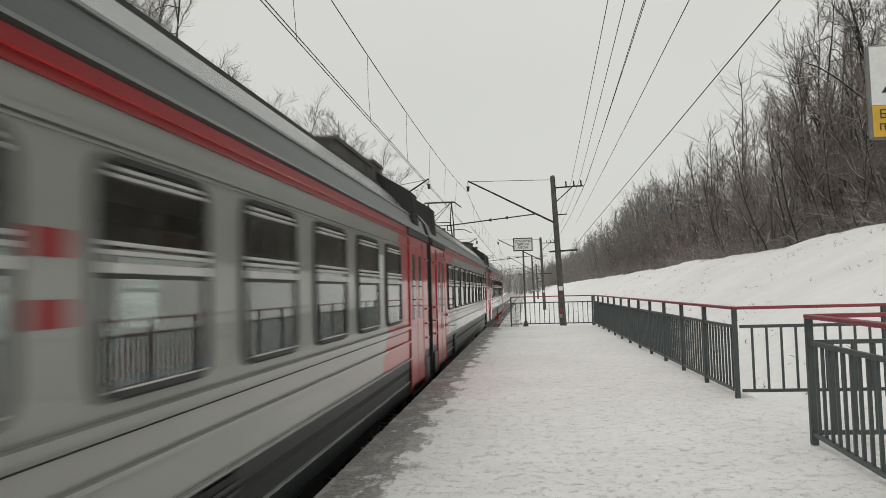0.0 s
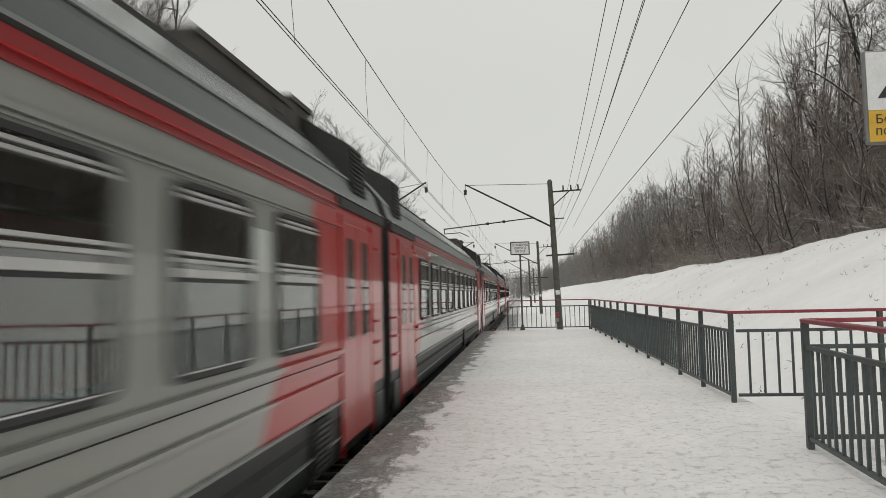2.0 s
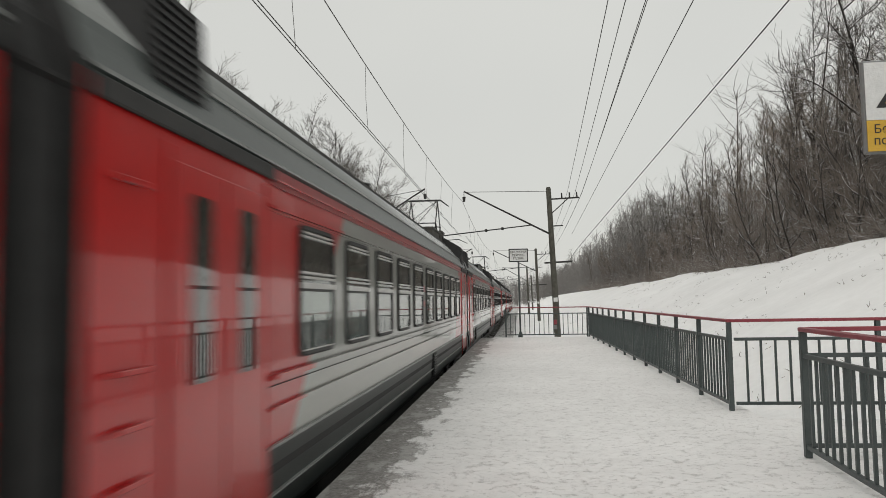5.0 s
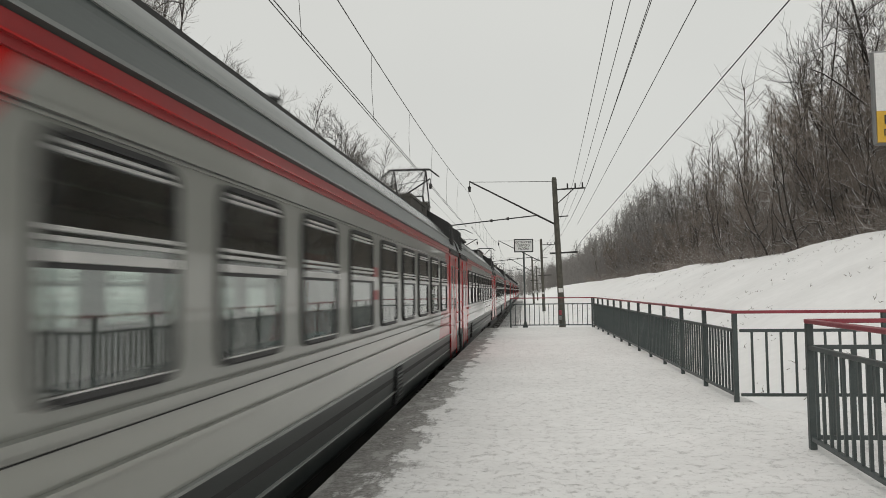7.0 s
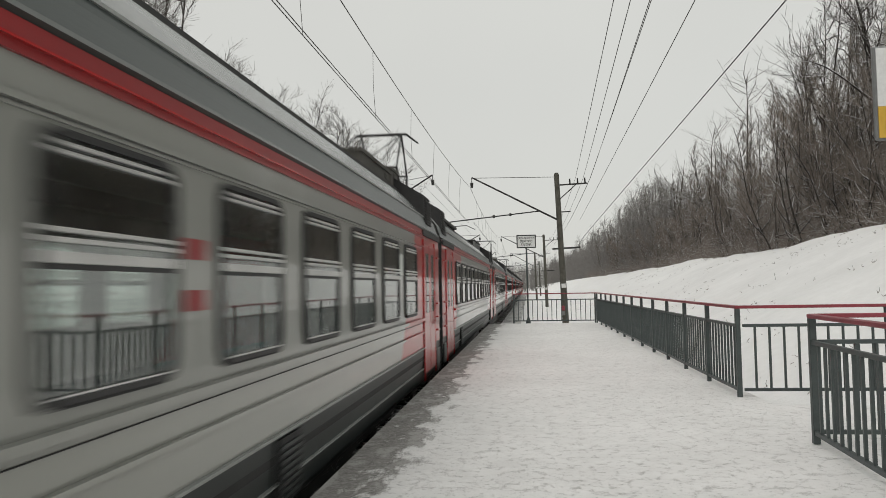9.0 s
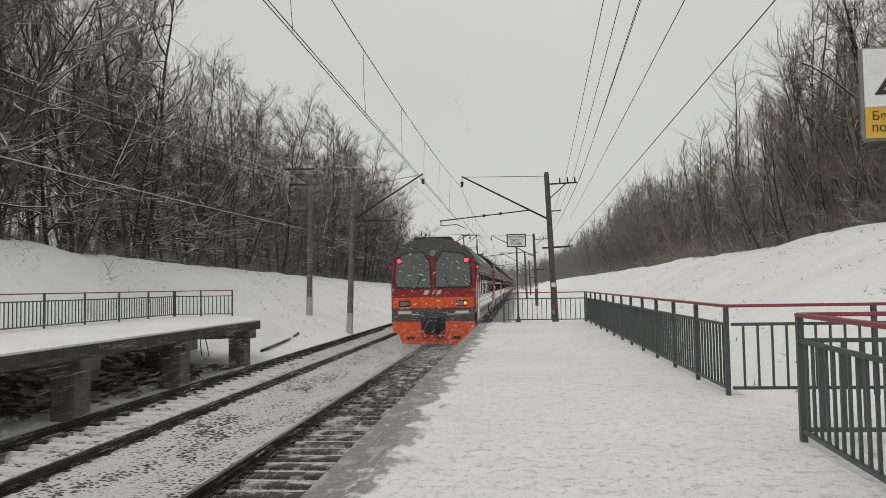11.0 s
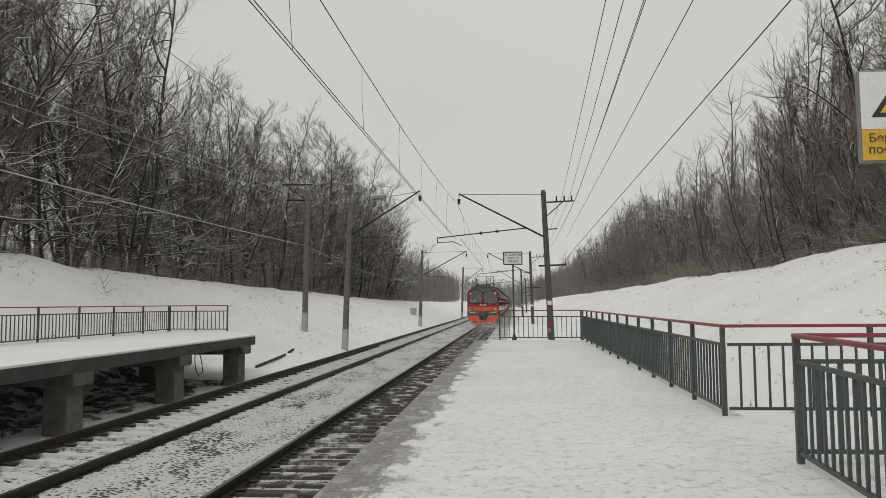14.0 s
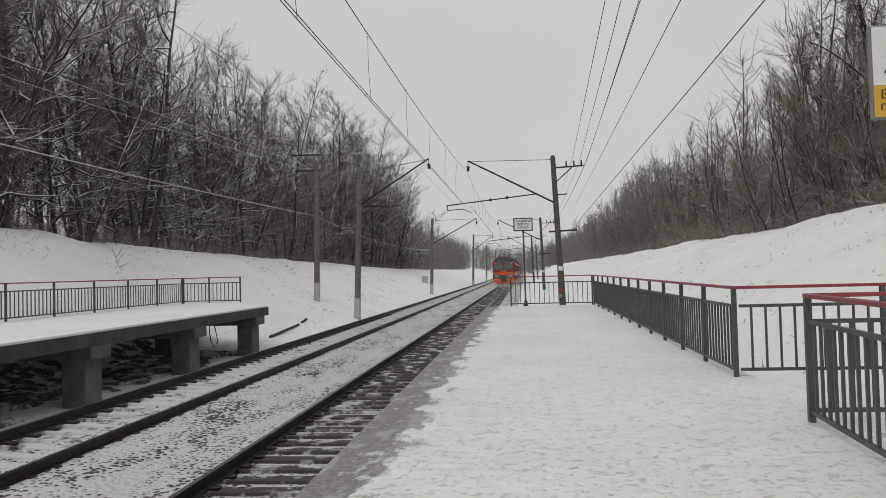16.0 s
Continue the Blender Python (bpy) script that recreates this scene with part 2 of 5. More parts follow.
def bark(name, a, b, snowy):
    """Bark with snow lying on whatever faces up."""
    m, n, l, s = nodes_of(name)
    v = coords(n, l)
    g = n.new("ShaderNodeNewGeometry")
    sep = n.new("ShaderNodeSeparateXYZ")
    l.new(g.outputs["Normal"], sep.inputs[0])
    nz = noise_of(n, l, v, 1.3, 3.0)
    info = n.new("ShaderNodeObjectInfo")
    wood = mix_of(n, l, info.outputs["Random"], a, b)
    lying = band(n, l, math_of(n, l, "ADD", sep.outputs["Z"], math_of(n, l, "MULTIPLY", nz, 0.5)), 1.08 - snowy, 1.22 - snowy)
    l.new(mix_of(n, l, lying, wood, (0.7, 0.7, 0.7)), s.inputs["Base Color"])
    s.inputs["Roughness"].default_value = 0.9
    return m


M["bark"] = bark("bark", (0.032, 0.028, 0.025), (0.068, 0.060, 0.052), 0.54)
M["twig"] = bark("twig", (0.058, 0.050, 0.043), (0.115, 0.100, 0.086), 0.43)
# Distance haze is mixed into this pale grey twig colour.
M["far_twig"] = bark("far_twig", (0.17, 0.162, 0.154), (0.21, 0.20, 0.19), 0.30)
M["red_twig"] = bark("red_twig", (0.14, 0.118, 0.102), (0.23, 0.197, 0.17), 0.38)


# ---- building helpers ----
def mesh_ob(name, verts, faces, material, parent=None, label="", smooth=False):
    me = bpy.data.meshes.new(name)
    me.from_pydata([tuple(v) for v in verts], [], [tuple(f) for f in faces])
    me.materials.append(M[material] if isinstance(material, str) else material)
    if smooth:
        me.polygons.foreach_set("use_smooth", [True] * len(me.polygons))
    me.update()
    ob = new(name, me)
    if parent:
        ob.parent = parent
    if label:
        ob["label"] = label
    return ob


def part(name, bm, material, parent, label="", smooth=False):
    me = bpy.data.meshes.new(name)
    bmesh.ops.recalc_face_normals(bm, faces=bm.faces)
    bm.to_mesh(me)
    bm.free()
    me.materials.append(M[material])
    if smooth:
        me.polygons.foreach_set("use_smooth", [True] * len(me.polygons))
    ob = new(name, me)
    if parent:
        ob.parent = parent
    if label:
        ob["label"] = label
    return ob


def again(ob, parent, m):
    """Another piece on the same mesh."""
    o = new(ob.name.split(".")[0], ob.data)
    o.parent = parent
    o.matrix_basis = m
    if "label" in ob:
        o["label"] = ob["label"]
    return o


def empty(name, m=None):
    o = new(name)
    o.empty_display_size = 0.1
    if m is not None:
        o.matrix_basis = m
    return o


def add_box(bm, lo, hi, bevel=0.0):
    lo, hi = Vector(lo), Vector(hi)
    made = bmesh.ops.create_cube(bm, size=1.0, matrix=Matrix.Translation((lo + hi) / 2) @ Matrix.Diagonal((*(hi - lo), 1)))
    if bevel:
        es = list({e for v in made["verts"] for e in v.link_edges})
        bmesh.ops.bevel(bm, geom=es, offset=bevel, segments=1, affect="EDGES")
    return bm


def boxed(lo, hi, bevel=0.0):
    return add_box(bmesh.new(), lo, hi, bevel)


def add_rod(bm, a, b, r0, r1=None, n=8):
    a, b = Vector(a), Vector(b)
    q = (b - a).to_track_quat("Z", "Y").to_matrix().to_4x4()
    bmesh.ops.create_cone(bm, cap_ends=True, segments=n, radius1=r0, radius2=r0 if r1 is None else r1,
                          depth=(b - a).length, matrix=Matrix.Translation((a + b) / 2) @ q)
    return bm


def rod(a, b, r0, r1=None, n=8):
    return add_rod(bmesh.new(), a, b, r0, r1, n)


def prism(outline, axis, lo, hi):
    """An outline in two coordinates, drawn out along the third."""
    bm = bmesh.new()
    ring = []
    for d in (lo, hi):
        row = []
        for a, b in outline:
            row.append(bm.verts.new({"x": (d, a, b), "y": (a, d, b), "z": (a, b, d)}[axis]))
        ring.append(row)
    n = len(outline)
    for i in range(n):
        bm.faces.new((ring[0][i], ring[0][(i + 1) % n], ring[1][(i + 1) % n], ring[1][i]))
    bm.faces.new(ring[0])
    bm.faces.new(ring[1][::-1])
    return bm


def round_rect(w, h, r, n=4):
    pts = []
    for cx, cz, a0 in ((w / 2 - r, h / 2 - r, 0), (-w / 2 + r, h / 2 - r, 90), (-w / 2 + r, -h / 2 + r, 180), (w / 2 - r, -h / 2 + r, 270)):
        for i in range(n + 1):
            a = radians(a0 + 90 * i / n)
            pts.append((cx + r * math.cos(a), cz + r * math.sin(a)))
    return pts


def ease(a):
    a = min(1.0, max(0.0, a))
    return a * a * (3 - 2 * a)


def between(v, table):
    """Straight interpolation in a short table of (place, value)."""
    if v <= table[0][0]:
        return table[0][1]
    for (a, va), (b, vb) in zip(table, table[1:]):
        if v <= b:
            return va + (vb - va) * (v - a) / (b - a)
    return table[-1][1]


# ---- the line runs straight along y; only the woods drift to the right far off ----
def bend(y):
    return 1.0e-5 * max(0.0, y - 60) ** 2


NEAR_AXIS, FAR_AXIS = -3.47, -7.6
RAIL_TOP, FAR_RAIL_TOP = -1.10, -0.93

LEFT_CREST = [(0, 3.9), (31, 3.75), (40, 3.45), (50, 3.15), (60, 3.0), (80, 2.7), (130, 2.0), (250, 1.6), (900, 1.6)]
RIGHT_CREST = [(0, 3.95), (31, 3.85), (45, 3.6), (75, 3.45), (115, 3.3), (250, 3.2), (900, 3.2)]


def ground_z(x, y):
    u = x
    bumpy = 0.16 * noise.noise(Vector((x * 0.23, y * 0.23, 1.0))) + 0.10 * noise.noise(Vector((x * 0.7, y * 0.7, 5.0))) + 0.08 * noise.noise(Vector((x * 1.7, y * 1.7, 3.0)))
    if u < -9.6:
        top = between(y, LEFT_CREST) + 0.25 * noise.noise(Vector((y * 0.15, 3.0, 0)))
        foot = -1.45 + 0.35 * ease((y - 36) / 8)
        start = -9.7 - 4.3 * ease((47 - y) / 8)
        a = (start - u) / (22 + start)
        if u > start:
            return foot + 0.3 * bumpy
        z = foot + (top - foot) * (ease(a) * 0.45 + min(1, max(0, a)) * 0.55) + bumpy
        return z + 0.06 * max(0, -22 - u)
    if u > 3.2:
        top = between(y, RIGHT_CREST) + 0.2 * noise.noise(Vector((y * 0.12, 8.0, 0)))
        a = (u - 3.4) / 11.6
        z = -1.1 + (top + 1.1) * (ease(a) * 0.4 + min(1, max(0, a)) * 0.6) + bumpy * min(1, max(0, (u - 3.2)))
        return z + 0.06 * max(0, u - 15)
    bed = -1.34 + 0.075 * ease((-4.3 - u) / 0.15) + 0.122 * ease((-5.4 - u) / 1.0)
    if u < -8.9:
        bed += (-1.45 - bed) * ease((-8.9 - u) / 0.7)
    if u > -1.7:
        bed = -1.34 + 0.24 * ease((u + 1.7) / 2.0)
    return bed + 0.02 * noise.noise(Vector((x * 2.1, y * 2.1, 0)))


def make_ground():
    xs = [-700, -400, -220, -140, -95, -70, -55, -46, -40, -35] + [-32 + 0.8 * i for i in range(29)]
    xs += [-9.4 + 0.4 * i for i in range(32)] + [3.4 + 0.7 * i for i in range(30)] + [26, 31, 38, 48, 62, 85, 130, 220, 400, 700]
    ys = [-500, -200, -90, -50, -30, -20, -12] + [-6 + 1.0 * i for i in range(90)] + [84 + 3.5 * i for i in range(50)] + [270, 310, 380, 500, 750, 1200]
    verts = [(x, y, ground_z(x, y)) for y in ys for x in xs]
    w = len(xs)
    faces = [(j * w + i, j * w + i + 1, (j + 1) * w + i + 1, (j + 1) * w + i) for j in range(len(ys) - 1) for i in range(w - 1)]
    ob = mesh_ob("ground", verts, faces, "snow", smooth=True)
    ob.data.materials.append(M["ballast"])
    mids = [(xs[i] + xs[i + 1]) / 2 for i in range(w - 1)]
    for p, poly in enumerate(ob.data.polygons):
        if -9.1 < mids[p % (w - 1)] < -0.6:
            poly.material_index = 1
    return tagged(ob, "snow-covered cutting with stone ballast under the tracks", "ground", kind="structure")


make_ground()


def make_rubble():
    """Bare earth in the shelter of the opposite platform."""
    xs = [-15.8 + 0.22 * i for i in range(26)]
    ys = [-8 + 0.3 * i for i in range(122)]
    verts = []
    for y in ys:
        for x in xs:
            edge = min(x + 15.8, -10.7 - x + 0.5 * noise.noise(Vector((x, y, 0))), 28.6 - y + 0.5 * noise.noise(Vector((x, y, 4))))
            lump = 0.10 * noise.noise(Vector((x * 1.4, y * 1.4, 7))) + 0.07 * noise.noise(Vector((x * 4, y * 4, 2)))
            verts.append((x, y, ground_z(x, y) + (0.06 + lump if edge > 0.1 and noise.noise(Vector((x * 0.6, y * 0.35, 21))) < 0.28 else -0.25)))
    w = len(xs)
    faces = [(j * w + i, j * w + i + 1, (j + 1) * w + i + 1, (j + 1) * w + i) for j in range(len(ys) - 1) for i in range(w - 1)]
    ob = mesh_ob("bare_earth", verts, faces, "soil", smooth=True)
    tagged(ob, "dark rubble and earth with scraps of snow under the platform", "ground", kind="structure")


make_rubble()


# ---- the platform underfoot ----
def make_platform():
    bm = bmesh.new()
    nx, y0, y1, dy = 26, -8.0, 30.35, 0.3
    ny = int((y1 - y0) / dy)
    grid = []
    for j in range(ny + 1):
        y = y0 + (y1 - y0) * j / ny
        row = []
        for i in range(nx + 1):
            x = -1.62 + (2.95 + 1.62) * i / nx
            k = min(1.0, i / 3)
            row.append(bm.verts.new((x, y, k * 0.018 * noise.noise(Vector((x * 1.3, y * 1.3, 2.0))) - 0.02 * (1 - k))))
        grid.append(row)
    for j in range(ny):
        for i in range(nx):
            bm.faces.new((grid[j][i], grid[j][i + 1], grid[j + 1][i + 1], grid[j + 1][i]))
    top = part("platform", bm, "trodden_snow", None, smooth=True)
    tagged(top, "long platform of concrete under trodden grey snow, bare along its edge", "platform", kind="structure")
    part("edge_slab", boxed((-1.60, y0, -0.32), (2.93, y1 - 0.02, -0.05), 0.01), "concrete", top)
    for k in range(7):
        y = -6 + 6 * k
        part("support_wall", boxed((-1.0, y - 0.2, -1.6), (2.6, y + 0.2, -0.321)), "concrete", top)
    landing = boxed((2.952, 7.0, -0.25), (6.4, 9.7, -0.015), 0.01)
    part("landing", landing, "trodden_snow", top)
    return top


make_platform()

# ---- the other platform, on trestles ----
LEFT_Z = 0.33


def make_left_platform():
    out = [(-9.98, -14), (-9.98, 28.1), (-12.45, 32.3), (-15.55, 32.6), (-15.55, -14)]
    deck = part("far_platform", prism(out, "z", LEFT_Z - 0.05, LEFT_Z), "snow", None)
    tagged(deck, "opposite platform on concrete trestles, its deck under clean snow", "platform", kind="structure")
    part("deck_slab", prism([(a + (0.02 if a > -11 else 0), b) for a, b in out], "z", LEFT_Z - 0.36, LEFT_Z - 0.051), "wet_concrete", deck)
    leg = beam = None
    for y in (27.2, 22.0, 16.6, 11.2, 5.8, 0.4, -5):
        for x in (-10.45, -13.7):
            if leg is None:
                leg = part("trestle_leg", boxed((-0.3, -0.33, -2.4), (0.3, 0.33, -0.62), 0.02), "trestle", deck)
                leg.matrix_basis = pose(x, y, LEFT_Z)
            else:
                again(leg, deck, pose(x, y, LEFT_Z))
        if beam is None:
            beam = part("trestle_beam", boxed((-15.2, -0.42, -0.66), (-9.95, 0.42, -0.361), 0.02), "trestle", deck)
            beam.matrix_basis = pose(0, y, LEFT_Z)
        else:
            again(beam, deck, pose(0, y, LEFT_Z))


make_left_platform()


# ---- railings ----
def make_railing(posts, label, height=1.18, base=0.0, step=0.185, group="", skip_first=False):
    """Square posts, a red handrail on top, two dark rails with round bars between them."""
    fence = empty("railing", pose(*posts[0], base))
    tagged(fence, label, "railing", group)
    o = Vector((*posts[0], 0))
    post_ob = bar_ob = None
    for i, p in enumerate(posts):
        at = Vector((*p, 0)) - o
        if skip_first and i == 0:
            continue
        if post_ob is None:
            post_ob = part("post", boxed((-0.03, -0.03, 0), (0.03, 0.03, height - 0.022), 0.004), "fence_green", fence)
            post_ob.matrix_basis = Matrix.Translation(at)
        else:
            again(post_ob, fence, Matrix.Translation(at))
    for a, b in zip(posts, posts[1:]):
        a, b = Vector((*a, 0)) - o, Vector((*b, 0)) - o
        length, ang = (b - a).length, math.atan2((b - a).y, (b - a).x)
        turn = Matrix.Translation(a) @ Matrix.Rotation(ang, 4, "Z")
        h = part("handrail", boxed((-0.03, -0.035, height - 0.022), (length + 0.03, 0.035, height + 0.018), 0.006), "fence_red", fence, "dark red painted handrail")
        h.matrix_basis = turn
        for name, z in (("upper_rail", height - 0.245), ("lower_rail", 0.10)):
            r = part(name, boxed((0.031, -0.02, z - 0.02), (length - 0.031, 0.02, z + 0.02), 0.003), "fence_green", fence)
            r.matrix_basis = turn
        count = max(1, round(length / step) - 1)
        for k in range(count):
            m = turn @ Matrix.Translation(((k + 1) * length / (count + 1), 0, 0))
            if bar_ob is None:
                bar_ob = part("bar", boxed((-0.013, -0.013, 0.121), (0.013, 0.013, height - 0.266)), "fence_green", fence)
                bar_ob.matrix_basis = m
            else:
                again(bar_ob, fence, m)
    return fence


RUN = [(2.725 - 0.003 * i, 10.25 + 1.667 * i) for i in range(13)]
make_railing(RUN, "long dark green steel railing with red handrail along the platform", step=0.16, group="platform railings")
make_railing([(2.62, 30.26), (-0.61, 30.26)], "short dark green railing with red handrail closing the platform's end", group="platform railings")
make_railing([(2.757, 10.25), (4.6, 10.28), (6.4, 10.3)], "dark green railing with red handrail beside the platform exit", group="platform railings", skip_first=True)
make_railing([(2.652, 7.40), (4.5, 7.42), (6.4, 7.42)], "dark green railing with red handrail before the exit", group="platform railings", skip_first=True)
make_railing([(2.62, 7.35), (2.505, 5.15), (2.5, 2.7), (2.5, 0.2), (2.5, -2.2), (2.5, -4.6)], "dark green steel railing with red handrail by the entrance", step=0.165, group="platform railings")
make_railing([(-12.62, 32.0), (-14.15, 32.2), (-15.42, 32.35)], "grey-green railing with red handrail across the opposite platform's end", height=1.14, base=LEFT_Z, group="opposite platform railings")
make_railing([(-15.42, 32.2 - 2.3 * i) for i in range(15)], "grey-green railing with red handrail along the opposite platform's back", height=1.14, base=LEFT_Z, group="opposite platform railings")


# ---- rails and sleepers ----
def rail_profile():
    return [(-0.075, 0.0), (0.075, 0.0), (0.075, 0.015), (0.012, 0.03), (0.012, 0.13), (0.036, 0.145), (0.036, 0.18), (-0.036, 0.18), (-0.036, 0.145), (-0.012, 0.13), (-0.012, 0.03), (-0.075, 0.015)]


def make_track(name, axis, top, cant, sleeper_mat, label):
    track = empty(name, pose(axis, 0, top))
    tagged(track, label, "railway track", "railway tracks")
    ys = [-40 + 4 * i for i in range(92)]
    outline = rail_profile()
    for side in (-0.795, 0.795):
        verts, faces, n = [], [], len(outline)
        rise = -cant * side / 0.795
        for y in ys:
            verts += [(side + a, y, b - 0.18 + rise) for a, b in outline]
        for j in range(len(ys) - 1):
            for i in range(n):
                faces.append((j * n + i, j * n + (i + 1) % n, (j + 1) * n + (i + 1) % n, (j + 1) * n + i))
        r = mesh_ob("rail", verts, faces, "rail_steel", track, "dark rusty steel rail with a worn top")
        r.data.materials.append(M["rail_top"])
        for p, poly in enumerate(r.data.polygons):
            if p % n == 6:
                poly.material_index = 1
    bm = prism([(-1.35, -0.36), (-1.35, -0.205), (-1.3, -0.19), (1.3, -0.19), (1.35, -0.205), (1.35, -0.36)], "y", -0.125, 0.125)
    first = part("sleeper", bm, sleeper_mat, track)
    clip = None
    y, i = -3.0, 0
    while y < 150:
        m = Matrix.Translation((0, y, 0)) @ Matrix.Rotation(math.atan2(cant, 0.795), 4, "Y")
        if i == 0:
            first.matrix_basis = m
        else:
            again(first, track, m)
        if y < 45:
            for side in (-0.795, 0.795):
                if clip is None:
                    inner, outer = (0.30, 0.16) if cant else (0.2, 0.17)
                    cb = boxed((-outer, -0.06, -0.19), (inner, 0.06, -0.145 if cant else -0.15), 0.012)
                    clip = part("rail_clip", cb, "rail_steel", track)
                    clip.matrix_basis = m @ Matrix.Translation((side, 0, 0.004))
                else:
                    again(clip, track, m @ Matrix.Translation((side, 0, 0.004)) @ Matrix.Rotation(math.pi if side > 0 else 0.0, 4, "Z"))
        y, i = y + 0.543, i + 1
    return track


def sleeper_material(name, snowy):
    m, n, l, s = nodes_of(name)
    v = coords(n, l)
    g = n.new("ShaderNodeObjectInfo")
    shift = n.new("ShaderNodeVectorMath")
    shift.operation = "ADD"
    l.new(v, shift.inputs[0])
    l.new(g.outputs["Location"], shift.inputs[1])
    a = noise_of(n, l, shift.outputs[0], 2.2, 5.0, 0.6)
    f = noise_of(n, l, shift.outputs[0], 30.0, 3.0)
    wood = mix_of(n, l, f, (0.03, 0.027, 0.024), (0.10, 0.092, 0.084))
    l.new(mix_of(n, l, band(n, l, a, 0.62 - snowy, 0.74 - snowy), wood, (0.6, 0.595, 0.59)), s.inputs["Base Color"])
    s.inputs["Roughness"].default_value = 0.9
    bump_of(n, l, s, f, 0.5, 0.02)
    return m


M["sleeper_near"] = sleeper_material("sleeper_near", 0.11)
M["sleeper_far"] = sleeper_material("sleeper_far", 0.30)
make_track("near_track", NEAR_AXIS, RAIL_TOP, 0.0, "sleeper_near", "railway track with dark wet sleepers and patches of snow")
make_track("far_track", FAR_AXIS, FAR_RAIL_TOP, 0.05, "sleeper_far", "railway track half buried in snow, sleepers just showing")


# ---- the train ----
CAR, BODY, SPEED = 22.06, 21.5, 19.62
HALF = BODY / 2
TRAIN_AXIS = -3.53
# where the last car's rear end would stand at 0 s; it runs a little late at first and slows once past
TAIL_AT = [(0, -184.8), (1.5, -184.85), (1.9, -184.75), (2.0, -184.05), (2.5, -183.95), (4, -183.75), (9.2, -183.75), (10.3, -184.3), (11.4, -185.6), (12, -186.7), (13, -188.8), (14, -190.6), (15, -192.0), (16, -192.8)]
CARS = 11
Y_WINDOWS = [-7.28 + 1.61 * i for i in range(10)]


def body_outline():
    pts = [(1.60, 0.92), (1.74, 1.08), (1.78, 1.585), (1.78, 3.575), (1.808, 3.590), (1.808, 3.611), (1.765, 3.626), (1.705, 3.80), (1.69, 3.855), (1.66, 3.90),
           (1.50, 4.09), (1.34, 4.255), (1.22, 4.345), (1.0, 4.45), (0.7, 4.53), (0.35, 4.58), (0.0, 4.60)]
    return pts + [(-a, b) for a, b in pts[::-1] if a > 1e-6]


WIN_Z, WIN_W, WIN_H = 2.70, 1.04, 1.03


def open_sides(bm):
    """Takes the flat sides out of the body and lays them anew around the window openings."""
    flat = [f for f in bm.faces if abs(f.normal.x) > 0.99 and 2.0 < f.calc_center_median().z < 3.2]
    bmesh.ops.delete(bm, geom=flat, context="FACES_ONLY")
    z0, z1, lo, hi = 1.585, 3.575, WIN_Z - WIN_H / 2, WIN_Z + WIN_H / 2
    for sx in (1.78, -1.78):
        edges = [-HALF] + [y + d for y in Y_WINDOWS for d in (-WIN_W / 2, WIN_W / 2)] + [HALF]
        quads = [(ya, yb, za, zb) for ya, yb in zip(edges, edges[1:]) for za, zb in ((z0, lo), (hi, z1))]
        quads += [(edges[i], edges[i + 1], lo, hi) for i in range(0, len(edges), 2)]
        for ya, yb, za, zb in quads:
            ring = [(sx, ya, za), (sx, yb, za), (sx, yb, zb), (sx, ya, zb)]
            bm.faces.new([bm.verts.new(p) for p in (ring if sx > 0 else ring[::-1])])
    bmesh.ops.remove_doubles(bm, verts=bm.verts, dist=1e-4)


